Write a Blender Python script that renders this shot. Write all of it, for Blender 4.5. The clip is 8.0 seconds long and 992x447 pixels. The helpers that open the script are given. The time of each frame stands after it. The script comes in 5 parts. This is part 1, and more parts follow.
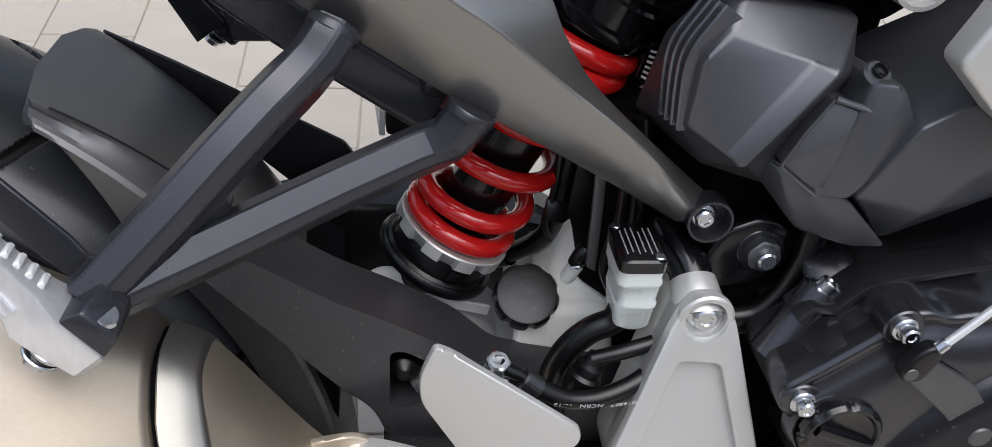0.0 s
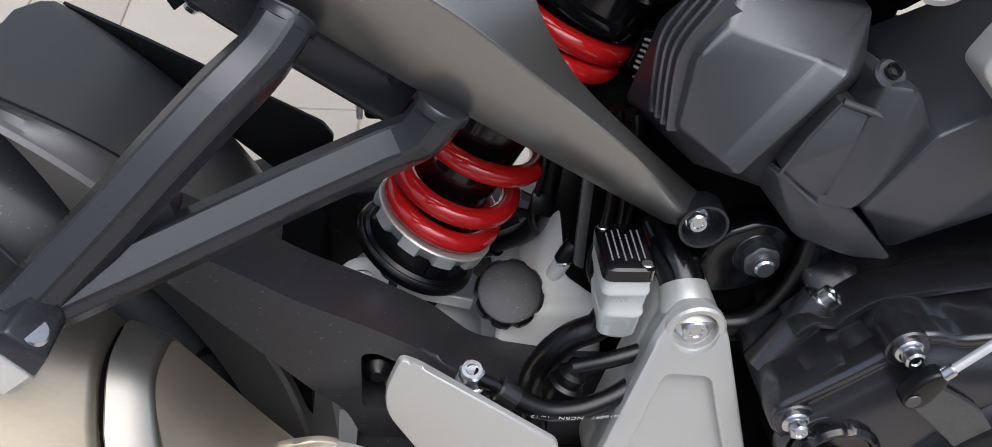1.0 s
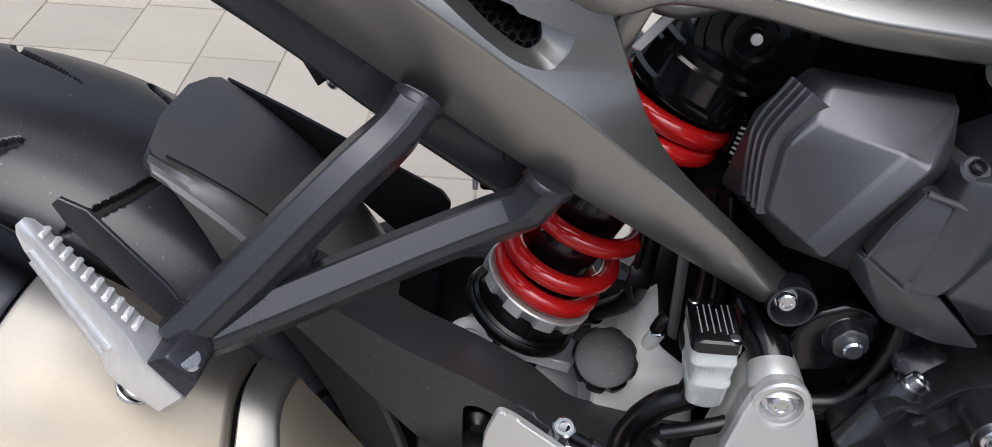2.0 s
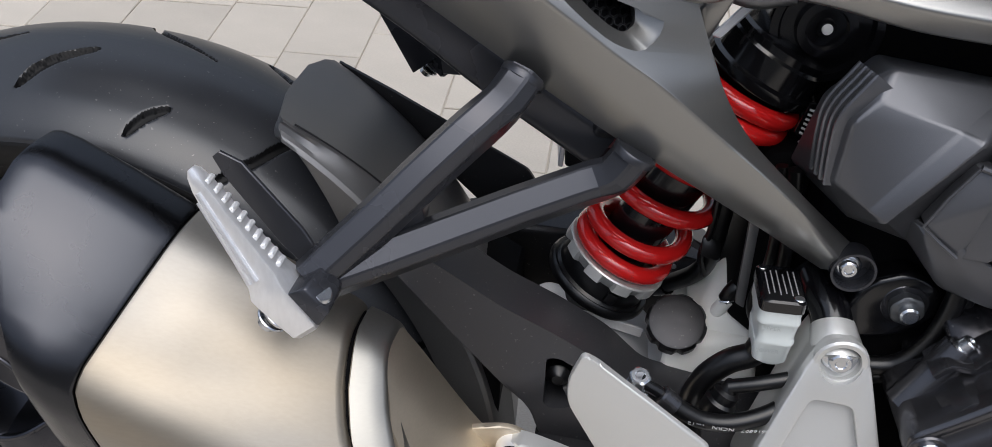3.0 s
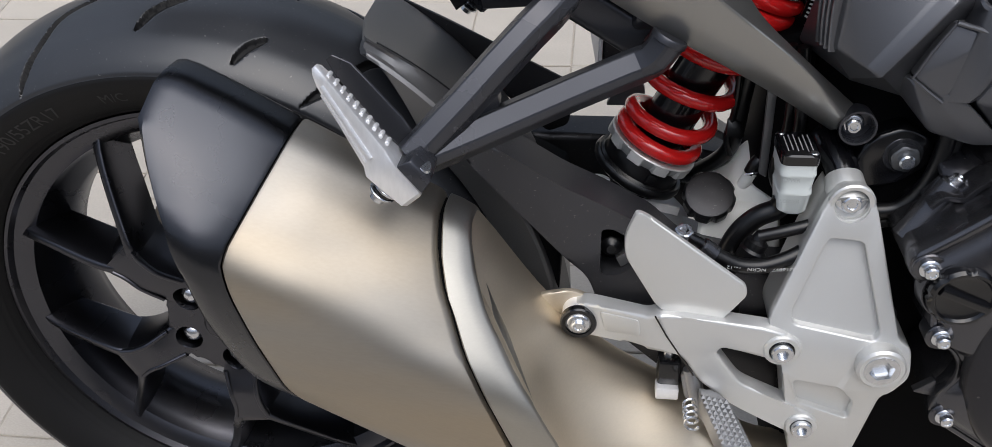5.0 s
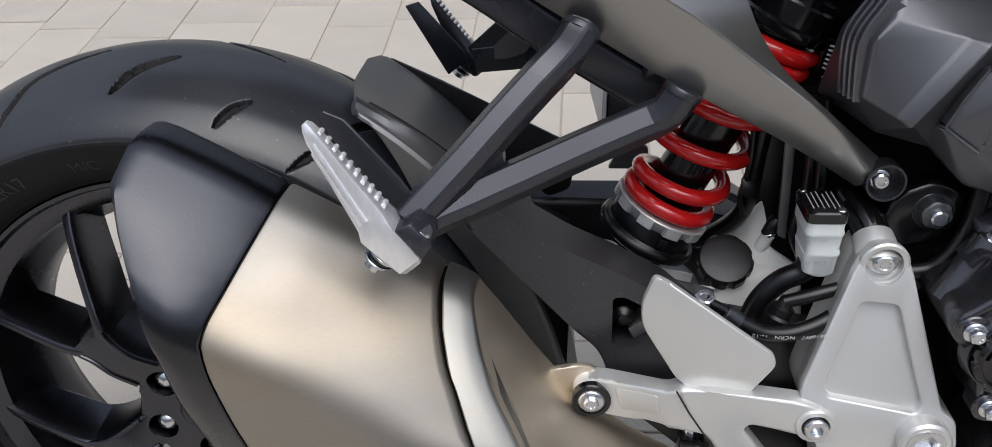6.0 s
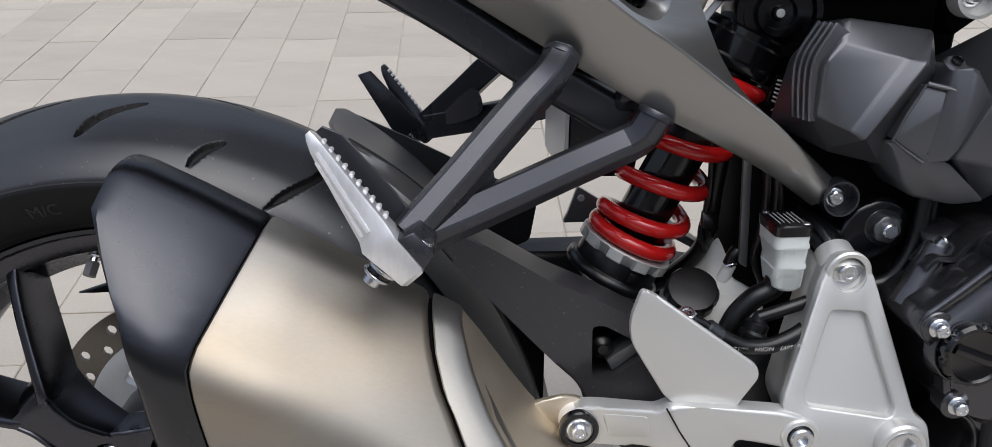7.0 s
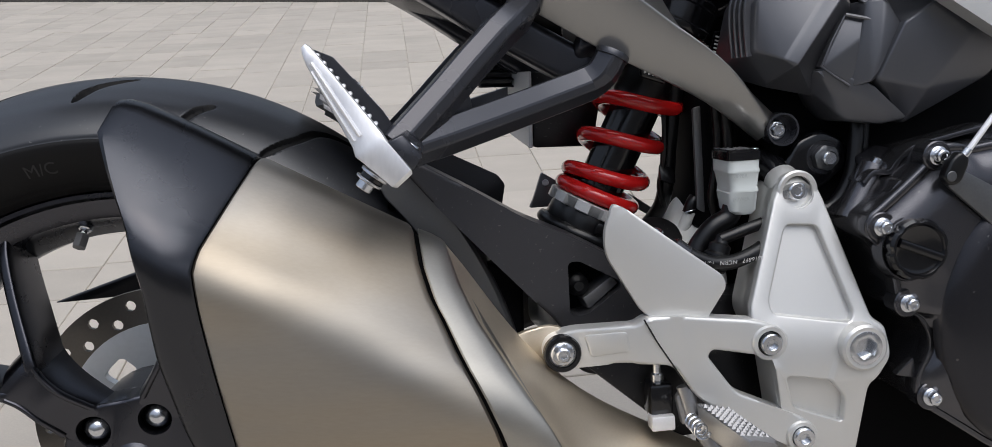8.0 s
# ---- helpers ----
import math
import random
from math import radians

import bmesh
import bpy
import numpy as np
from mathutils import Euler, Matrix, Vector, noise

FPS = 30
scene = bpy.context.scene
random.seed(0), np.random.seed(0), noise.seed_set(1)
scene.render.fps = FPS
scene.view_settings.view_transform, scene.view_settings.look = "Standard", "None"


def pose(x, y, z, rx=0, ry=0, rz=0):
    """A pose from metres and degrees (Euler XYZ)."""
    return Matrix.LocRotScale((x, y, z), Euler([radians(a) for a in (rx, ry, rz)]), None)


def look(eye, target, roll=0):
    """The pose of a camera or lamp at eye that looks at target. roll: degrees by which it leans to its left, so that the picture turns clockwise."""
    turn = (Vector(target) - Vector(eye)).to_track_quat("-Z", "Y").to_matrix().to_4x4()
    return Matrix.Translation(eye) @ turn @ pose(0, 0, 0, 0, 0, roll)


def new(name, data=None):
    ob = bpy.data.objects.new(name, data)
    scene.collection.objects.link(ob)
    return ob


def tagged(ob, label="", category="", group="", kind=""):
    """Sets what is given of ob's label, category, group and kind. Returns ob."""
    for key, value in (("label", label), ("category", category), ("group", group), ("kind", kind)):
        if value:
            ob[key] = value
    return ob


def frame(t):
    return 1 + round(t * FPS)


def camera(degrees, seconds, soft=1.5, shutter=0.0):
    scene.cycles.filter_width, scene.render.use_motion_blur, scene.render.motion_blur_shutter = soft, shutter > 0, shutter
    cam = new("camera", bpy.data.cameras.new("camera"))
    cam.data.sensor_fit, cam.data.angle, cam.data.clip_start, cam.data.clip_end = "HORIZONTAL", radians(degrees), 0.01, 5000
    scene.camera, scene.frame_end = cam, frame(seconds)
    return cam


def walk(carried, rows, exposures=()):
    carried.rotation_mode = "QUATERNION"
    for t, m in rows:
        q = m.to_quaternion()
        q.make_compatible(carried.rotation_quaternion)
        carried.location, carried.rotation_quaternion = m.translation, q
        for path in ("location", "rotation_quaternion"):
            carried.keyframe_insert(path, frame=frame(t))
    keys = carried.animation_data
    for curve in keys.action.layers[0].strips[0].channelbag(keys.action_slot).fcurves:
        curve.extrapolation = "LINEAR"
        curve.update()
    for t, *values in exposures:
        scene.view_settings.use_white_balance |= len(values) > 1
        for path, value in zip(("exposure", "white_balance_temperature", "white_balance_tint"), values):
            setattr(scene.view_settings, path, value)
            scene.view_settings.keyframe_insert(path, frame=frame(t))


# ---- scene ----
cam = camera(59.6, 8.0, 0.8)
PATH = [
    (0, (0.395, -0.391, 0.929), (0.604, 1.005, -0.488), 6.4),
    (0.5, (0.403, -0.359, 0.928), (0.584, 0.977, -0.549), 5.2),
    (1, (0.421, -0.348, 0.925), (0.589, 0.965, -0.574), 6.6),
    (1.5, (0.427, -0.352, 0.936), (0.441, 1.021, -0.518), 3.9),
    (2, (0.426, -0.379, 0.955), (0.326, 1.048, -0.443), 1.5),
    (2.2, (0.427, -0.401, 0.967), (0.277, 1.033, -0.419), 0.6),
    (3.3, (0.396, -0.459, 0.979), (0.169, 0.957, -0.414), -0.3),
    (3.5, (0.389, -0.475, 0.978), (0.181, 0.937, -0.423), 0.1),
    (4, (0.397, -0.513, 0.988), (0.161, 0.865, -0.442), -2.2),
    (4.2, (0.405, -0.542, 0.986), (0.135, 0.856, -0.419), -3.5),
    (5.3, (0.375, -0.574, 1.007), (0.154, 0.817, -0.413), -5.1),
    (5.5, (0.372, -0.568, 0.999), (0.161, 0.864, -0.38), -4.8),
    (6, (0.362, -0.544, 0.963), (0.164, 0.975, -0.323), -4.3),
    (6.5, (0.317, -0.566, 0.937), (0.181, 1.042, -0.243), -3.2),
    (7, (0.29, -0.601, 0.904), (0.359, 1.111, -0.128), -0.6),
    (7.5, (0.271, -0.659, 0.818), (0.426, 1.146, -0.028), -0.3),
    (8, (0.256, -0.71, 0.784), (0.461, 1.135, 0.041), -1.9),
]
walk(cam, [(t, look(eye, target, roll)) for t, eye, target, roll in PATH], [(0.0, 0.14), (2.2, 0.14), (4.0, 0.0), (6.5, 0.0), (8.0, -0.13)])

# ---- world and light ----
world = bpy.data.worlds.new("world")
scene.world = world
world.use_nodes = True
wn = world.node_tree.nodes
sky = wn.new("ShaderNodeTexSky")
sky.sky_type, sky.sun_disc = "NISHITA", False
sky.sun_elevation, sky.sun_rotation = radians(70), radians(156)
sky.dust_density, sky.air_density = 4.0, 1.0
haze = wn.new("ShaderNodeMix")
haze.data_type = "RGBA"
haze.inputs["Factor"].default_value = 0.55
haze.inputs["B"].default_value = (5.0, 5.5, 6.5, 1)
wn["Background"].inputs["Strength"].default_value = 0.12
rise = wn.new("ShaderNodeSeparateXYZ")
world.node_tree.links.new(wn.new("ShaderNodeTexCoord").outputs["Generated"], rise.inputs[0])
cloud = wn.new("ShaderNodeMapRange")
cloud.inputs["From Min"].default_value, cloud.inputs["From Max"].default_value = 0.0, 1.0
cloud.inputs["To Min"].default_value, cloud.inputs["To Max"].default_value = 0.35, 1.6
world.node_tree.links.new(rise.outputs["Z"], cloud.inputs["Value"])
deck = wn.new("ShaderNodeVectorMath")
deck.operation = "SCALE"
world.node_tree.links.new(haze.outputs["Result"], deck.inputs[0])
world.node_tree.links.new(cloud.outputs[0], deck.inputs["Scale"])
world.node_tree.links.new(sky.outputs[0], haze.inputs["A"])
world.node_tree.links.new(deck.outputs[0], wn["Background"].inputs["Color"])
sun = new("sun", bpy.data.lights.new("sun", "SUN"))
sun.data.energy, sun.data.angle, sun.data.color = 1.75, radians(60), (0.985, 0.99, 1.0)
sun.matrix_world = look((0.5, -1.1, 3.4), (0, 0, 0))


# ---- materials ----
def material(name, color, rough=0.5, metal=0.0, grain=0.0, grain_size=200.0, bump=0.0, blotch=0.0, blotch_size=14.0, coat=0.0, stretch=(1, 1, 1), rough_var=0.0, spec=0.5, each=0.0, glass=0.0, turn=0.0, wave=0.0, tint=None, dust=0.0):
    """A procedural surface: base colour varied by fine grain, broad blotches and, where each is set, from piece to piece."""
    m = bpy.data.materials.new(name)
    m.use_nodes = True
    n, lk = m.node_tree.nodes, m.node_tree.links
    b = n["Principled BSDF"]
    b.inputs["Base Color"].default_value = (*color, 1)
    b.inputs["Roughness"].default_value, b.inputs["Metallic"].default_value = rough, metal
    b.inputs["Specular IOR Level"].default_value = spec
    b.inputs["Coat Weight"].default_value, b.inputs["Coat Roughness"].default_value = coat, 0.08
    b.inputs["Transmission Weight"].default_value = glass
    tc, mp = n.new("ShaderNodeTexCoord"), n.new("ShaderNodeMapping")
    mp.inputs["Scale"].default_value = stretch
    mp.inputs["Rotation"].default_value = (0, radians(turn), 0)
    lk.new(tc.outputs["Object"], mp.inputs["Vector"])

    def tex(size, detail):
        t = n.new("ShaderNodeTexNoise")
        t.inputs["Scale"].default_value, t.inputs["Detail"].default_value = size, detail
        lk.new(mp.outputs[0], t.inputs["Vector"])
        return t.outputs["Fac"]

    def maths(op, a, c):
        t = n.new("ShaderNodeMath")
        t.operation = op
        for i, v in enumerate((a, c)):
            if isinstance(v, (int, float)):
                t.inputs[i].default_value = v
            else:
                lk.new(v, t.inputs[i])
        return t.outputs[0]

    fine, broad = tex(grain_size, 3), tex(blotch_size, 5)
    value = maths("ADD", 1 - grain / 2 - blotch / 2 - each / 2, maths("ADD", maths("MULTIPLY", fine, grain), maths("MULTIPLY", broad, blotch)))
    if each:
        oi, geo = n.new("ShaderNodeObjectInfo"), n.new("ShaderNodeNewGeometry")
        r = maths("FRACT", maths("ADD", oi.outputs["Random"], geo.outputs["Random Per Island"]), 0)
        value = maths("ADD", value, maths("MULTIPLY", r, each))
    hsv = n.new("ShaderNodeHueSaturation")
    hsv.inputs["Color"].default_value = (*color, 1)
    lk.new(value, hsv.inputs["Value"])
    shade = hsv.outputs[0]

    def blend(fac, a, c):
        t = n.new("ShaderNodeMix")
        t.data_type = "RGBA"
        lk.new(fac, t.inputs["Factor"])
        for s, v in ((t.inputs["A"], a), (t.inputs["B"], c)):
            if isinstance(v, tuple):
                s.default_value = (*v, 1)
            else:
                lk.new(v, s)
        return t.outputs["Result"]

    if tint:
        lk.new(blend(maths("MULTIPLY", maths("SUBTRACT", tex(blotch_size * 0.45, 3), 0.38), 3.5), color, tint), hsv.inputs["Color"])
    if dust:
        speck = n.new("ShaderNodeTexNoise")
        speck.inputs["Scale"].default_value, speck.inputs["Detail"].default_value = 420.0, 1.0
        lk.new(tc.outputs["Object"], speck.inputs["Vector"])
        shade = blend(maths("MULTIPLY", maths("GREATER_THAN", speck.outputs["Fac"], 0.745), dust), shade, (0.3, 0.29, 0.27))
    lk.new(shade, b.inputs["Base Color"])
    if rough_var:
        lk.new(maths("ADD", rough - rough_var / 2, maths("MULTIPLY", broad, rough_var)), b.inputs["Roughness"])
    if wave:
        wv = n.new("ShaderNodeBump")
        wv.inputs["Strength"].default_value, wv.inputs["Distance"].default_value = 1.0, wave / 1000
        lk.new(tex(blotch_size * 0.6, 1), wv.inputs["Height"])
        lk.new(wv.outputs[0], b.inputs["Normal"])
    if bump:
        bp = n.new("ShaderNodeBump")
        if wave:
            lk.new(wv.outputs[0], bp.inputs["Normal"])
        bp.inputs["Strength"].default_value, bp.inputs["Distance"].default_value = bump, 0.0006
        lk.new(fine, bp.inputs["Height"])
        lk.new(bp.outputs[0], b.inputs["Normal"])
    return m


satin_black = material("satin_black_paint", (0.056, 0.058, 0.067), 0.28, 0.6, grain=0.12, grain_size=1500, bump=0.04, rough_var=0.08, blotch=0.08)
frame_black = material("frame_black_paint", (0.31, 0.308, 0.3), 0.3, 0.85, grain=0.12, grain_size=1600, bump=0.05, rough_var=0.08, blotch=0.08)
shield_black = material("shield_black", (0.062, 0.064, 0.071), 0.27, 1.0, grain=0.2, grain_size=1800, bump=0.06, rough_var=0.08, blotch=0.1)
plastic_black = material("textured_black_plastic", (0.045, 0.045, 0.048), 0.4, 0.95, grain=0.35, grain_size=2200, bump=0.16, rough_var=0.1, blotch=0.12, dust=0.3)
hugger_black = material("matt_hugger_plastic", (0.2, 0.2, 0.205), 0.4, 0.85, grain=0.3, grain_size=2200, bump=0.14, rough_var=0.1, blotch=0.12, dust=0.35)
cover_grey = material("grey_cover_plastic", (0.105, 0.108, 0.119), 0.34, 0.6, grain=0.12, grain_size=1800, bump=0.08, rough_var=0.1, blotch=0.12)
gloss_black = material("gloss_black", (0.004, 0.004, 0.005), 0.18, coat=0.2, rough_var=0.1)
engine_black = material("engine_black", (0.095, 0.095, 0.103), 0.23, 0.85, grain=0.25, grain_size=1200, bump=0.1, rough_var=0.12, blotch=0.25, dust=0.3)
cover_gloss = material("gloss_cover_black", (0.035, 0.035, 0.04), 0.25, 0.7, grain=0.2, grain_size=1200, bump=0.06, rough_var=0.1, blotch=0.2, dust=0.3)
# near-black for gaps, recesses and cores; their shade is put into the colour
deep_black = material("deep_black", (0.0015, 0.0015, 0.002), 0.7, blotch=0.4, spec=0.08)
rubber = material("tyre_rubber", (0.02, 0.0215, 0.0255), 0.34, grain=0.3, grain_size=900, bump=0.1, rough_var=0.16, blotch=0.35, blotch_size=18, spec=0.7, dust=0.3)
sidewall = material("tyre_sidewall", (0.004, 0.004, 0.0045), 0.6, grain=0.3, grain_size=900, bump=0.12, blotch=0.3, blotch_size=18, spec=0.25)
hose_rubber = material("hose_rubber", (0.003, 0.003, 0.0035), 0.3, grain=0.3, bump=0.1, rough_var=0.1)
wheel_black = material("wheel_black", (0.08, 0.081, 0.092), 0.28, 1.0, grain=0.15, grain_size=1500, bump=0.04, rough_var=0.1, blotch=0.1)
# blotches are stain streaks; the warm tint paints in brownish reflections
steel = material("brushed_steel", (0.345, 0.328, 0.30), 0.49, 1.0, grain=0.12, grain_size=420, blotch=0.3, blotch_size=13, stretch=(0.22, 1.3, 1.3), turn=29.4, rough_var=0.25, bump=0.05, wave=11.0, tint=(0.40, 0.345, 0.27))
bright_steel = material("bright_brushed_steel", (0.7, 0.62, 0.5), 0.5, 1.0, grain=0.1, grain_size=320, blotch=0.2, blotch_size=12, rough_var=0.14, bump=0.03, stretch=(1, 1, 3))
collar_steel = material("collar_steel", (0.4, 0.385, 0.35), 0.42, 1.0, grain=0.1, grain_size=320, blotch=0.2, blotch_size=12, rough_var=0.14, bump=0.03, stretch=(1, 1, 3))
silver = material("silver_painted_aluminium", (0.64, 0.64, 0.625), 0.38, 0.55, grain=0.08, grain_size=2500, bump=0.06, blotch=0.06, rough_var=0.06)
alloy = material("polished_alloy", (0.88, 0.88, 0.89), 0.36, 0.5, grain=0.12, grain_size=300, blotch=0.15, rough_var=0.15, bump=0.05)
peg_silver = material("brushed_peg_alloy", (0.88, 0.88, 0.89), 0.3, 0.7, grain=0.2, grain_size=320, blotch=0.2, blotch_size=40, rough_var=0.15, bump=0.08, stretch=(1, 1, 0.3))
cast_alloy = material("cast_alloy", (0.36, 0.36, 0.365), 0.42, 0.9, grain=0.2, grain_size=700, bump=0.15, blotch=0.15)
swing_black = material("swingarm_black", (0.06, 0.06, 0.066), 0.33, 0.5, grain=0.3, grain_size=2200, bump=0.12, rough_var=0.1, blotch=0.12, dust=0.3)
cast_dark = material("dark_plated_steel", (0.14, 0.145, 0.15), 0.42, 0.8, grain=0.3, grain_size=500, bump=0.12, blotch=0.35, blotch_size=60)
cast_grey = material("cast_grey_alloy", (0.2, 0.2, 0.205), 0.42, 0.6, grain=0.25, grain_size=900, bump=0.2, blotch=0.15)
cast_light = material("light_cast_alloy", (0.62, 0.625, 0.635), 0.45, 0.35, grain=0.15, grain_size=900, bump=0.12, blotch=0.15)
zinc = material("zinc_bolt", (0.66, 0.68, 0.71), 0.24, 1.0, grain=0.25, grain_size=500, blotch=0.3, blotch_size=120, rough_var=0.2)
spring_red = material("gloss_red_enamel", (0.56, 0.012, 0.012), 0.13, coat=0.6, grain=0.06, blotch=0.05)
tank_white = material("milky_plastic", (0.84, 0.84, 0.8), 0.4, grain=0.04, blotch=0.1, blotch_size=30, bump=0.05, spec=0.4)
reservoir_white = material("reservoir_plastic", (0.6, 0.64, 0.63), 0.32, grain=0.03, blotch=0.08, blotch_size=40, spec=0.4)
print_pale = material("pale_cap_print", (0.3, 0.3, 0.3), 0.6, grain=0.1)
print_white = material("white_print", (0.6, 0.6, 0.6), 0.6, grain=0.1)
mark_grey = material("moulded_mark", (0.42, 0.45, 0.45), 0.4, grain=0.03)
scuff_grey = material("chalky_scuff", (0.2, 0.2, 0.2), 0.8, grain=0.9, grain_size=700)
print_grey = material("grey_moulded_print", (0.018, 0.018, 0.019), 0.6, grain=0.1)
disc_steel = material("brake_disc_steel", (0.2, 0.185, 0.165), 0.4, 1.0, grain=0.2, grain_size=400, blotch=0.3, rough_var=0.2)
disc_carrier = material("disc_carrier_grey", (0.78, 0.82, 0.86), 0.45, 0.4, grain=0.1, blotch=0.1)
paving_mat = material("concrete_paver", (0.435, 0.393, 0.337), 0.85, grain=0.3, grain_size=260, bump=0.5, blotch=0.3, blotch_size=5, stretch=(1, 2.2, 1), each=0.16)
kerb_mat = material("dark_kerb_stone", (0.09, 0.085, 0.08), 0.8, grain=0.3, grain_size=200, bump=0.4, blotch=0.3, blotch_size=6)
wall_mat = material("grey_plaster_wall", (0.32, 0.31, 0.3), 0.85, grain=0.2, grain_size=120, bump=0.3, blotch=0.3, blotch_size=1.5)
joint_mat = material("joint_sand", (0.41, 0.37, 0.31), 0.95, grain=0.4, grain_size=300, bump=0.5, blotch=0.3)

# ---- building helpers; the motorcycle is drawn in millimetres from the rear axle: x ahead, y to its left, z up ----
LEAN, AXLE_Z, RADIUS = 13.53, 0.3139, 320.0
root = new("motorcycle")
root.matrix_world = pose(0, 0, AXLE_Z, -LEAN, 0, 0) @ pose(0, 0, -RADIUS / 1000)
tagged(root, "black and silver motorcycle leaning over on pale stone paving", "motorcycle")


def mesh_of(verts, faces, sharp=32):
    me = bpy.data.meshes.new("mesh")
    me.from_pydata([(x / 1000, y / 1000, (z + RADIUS) / 1000) for x, y, z in verts], [], faces)
    me.polygons.foreach_set("use_smooth", [True] * len(me.polygons))
    me.set_sharp_from_angle(angle=radians(sharp))
    return me


def part(name, shape, mat, parent=None, label="", sharp=32):
    """Links a bmesh, or a pair of vertices and faces, as one mesh under a thing or part."""
    if isinstance(shape, bmesh.types.BMesh):
        bmesh.ops.recalc_face_normals(shape, faces=shape.faces)
        shape.verts.index_update()
        verts, faces = [v.co[:] for v in shape.verts], [[v.index for v in f.verts] for f in shape.faces]
        shape.free()
    else:
        verts, faces = shape
    me = mesh_of(verts, faces, sharp)
    me.name = name
    me.materials.append(mat)
    ob = new(name, me)
    ob.parent = parent or root
    return tagged(ob, label)


def rounded(pts, r, n=5):
    """A closed outline with its corners rounded by r; r may be a list."""
    out = []
    for i, p in enumerate(pts):
        p, a, b = Vector(p), Vector(pts[i - 1]), Vector(pts[(i + 1) % len(pts)])
        rad = r[i] if isinstance(r, (list, tuple)) else r
        u, v = (a - p), (b - p)
        d = min(rad, u.length * 0.45, v.length * 0.45)
        if d < 0.2:
            out.append(tuple(p))
            continue
        s, e = p + u.normalized() * d, p + v.normalized() * d
        for k in range(n + 1):
            t = k / n
            out.append(tuple(s * (1 - t) ** 2 + p * 2 * t * (1 - t) + e * t * t))
    return out


def prism(outline, y0, y1, bevel=2.0, seg=2, bulge=None, holes=()):
    """A plate with an outline in x and z, from y0 (outer side) to y1, its outer edge bevelled. bulge moves each vertex."""
    bm = bmesh.new()
    loops = []
    for loop in (outline, *holes):
        vs = [bm.verts.new((x, y0, z)) for x, z in loop]
        loops.append([bm.edges.new((vs[i], vs[(i + 1) % len(vs)])) for i in range(len(vs))])
    if holes:
        bmesh.ops.triangle_fill(bm, edges=[e for l in loops for e in l], use_beauty=True)
        bmesh.ops.dissolve_limit(bm, angle_limit=0.01, verts=bm.verts, edges=[e for e in bm.edges if not e.is_boundary])
    else:
        bm.faces.new([v for v in bm.verts])
    got = bmesh.ops.extrude_face_region(bm, geom=bm.faces[:])
    back = [g for g in got["geom"] if isinstance(g, bmesh.types.BMVert)]
    for v in back:
        v.co.y = y1
    if bevel:
        edge = [e for e in bm.edges if all(abs(v.co.y - y0) < 1e-4 for v in e.verts) and len(e.link_faces) == 2 and e.calc_face_angle(0) > 0.5]
        bmesh.ops.bevel(bm, geom=edge, offset=bevel, segments=seg, profile=0.5, affect="EDGES", clamp_overlap=True)
    bmesh.ops.triangulate(bm, faces=[f for f in bm.faces if len(f.verts) > 4])
    if bulge:
        for v in bm.verts:
            v.co = bulge(v.co.copy())
    return bm


def smooth_line(pts, per=6):
    """Points along a smooth curve through the given ones (any dimension)."""
    p = np.array(pts, float)
    p = np.vstack([2 * p[0] - p[1], p, 2 * p[-1] - p[-2]])
    out = []
    for i in range(1, len(p) - 2):
        for t in np.arange(per) / per:
            a, b, c, d = p[i - 1:i + 3]
            out.append(0.5 * (2 * b + (c - a) * t + (2 * a - 5 * b + 4 * c - d) * t * t + (3 * b - a - 3 * c + d) * t ** 3))
    return np.array(out + [p[-2]])


def sweep(line, section, up=(0, 0, 1), closed_ends=True):
    """A section (points across and up, or a function of the way 0 to 1) carried along a line of points."""
    line = np.array(line, float)
    n = len(line)
    tang = np.gradient(line, axis=0)
    tang /= np.linalg.norm(tang, axis=1)[:, None]
    verts, faces = [], []
    side = np.cross(tang[0], np.array(up, float))
    side /= np.linalg.norm(side)
    for i in range(n):
        side = side - (side @ tang[i]) * tang[i]
        side /= np.linalg.norm(side)
        above = np.cross(side, tang[i])
        sec = section(i / (n - 1)) if callable(section) else section
        verts += [tuple(line[i] + a * side + b * above) for a, b in sec]
    k = len(sec)
    for i in range(n - 1):
        for j in range(k):
            faces.append((i * k + j, i * k + (j + 1) % k, (i + 1) * k + (j + 1) % k, (i + 1) * k + j))
    if closed_ends:
        faces += [tuple(range(k))[::-1], tuple(range((n - 1) * k, n * k))]
    return verts, faces


def circle(r, n=14, squash=1.0):
    return [(r * math.cos(2 * math.pi * i / n), squash * r * math.sin(2 * math.pi * i / n)) for i in range(n)]


def tube(pts, r, n=14, per=6):
    return sweep(smooth_line(pts, per), circle(r, n))


def frame_of(axis):
    w = Vector(axis).normalized()
    u = w.orthogonal().normalized()
    return u, w.cross(u), w


def lathe(profile, origin, axis, n=48, start=0.0, turn=360.0, wave=None, closed=True):
    """A profile of (radius, height along the axis) turned round the axis. wave(angle, i): factor on the radius."""
    u, v, w = frame_of(axis)
    o = Vector(origin)
    full = turn >= 359.9
    m = n if full else n + 1
    verts, faces, k = [], [], len(profile)
    for i in range(m):
        a = radians(start + turn * i / n)
        d = u * math.cos(a) + v * math.sin(a)
        for j, (r, h) in enumerate(profile):
            f = wave(a, j) if wave else 1.0
            verts.append(tuple(o + d * (r * f) + w * h))
    for i in range(n):
        for j in range(k if closed else k - 1):
            i2 = (i + 1) % m
            faces.append((i * k + j, i * k + (j + 1) % k, i2 * k + (j + 1) % k, i2 * k + j))
    if closed and not full:
        faces += [tuple(range(k)), tuple(range((m - 1) * k, m * k))[::-1]]
    return verts, faces


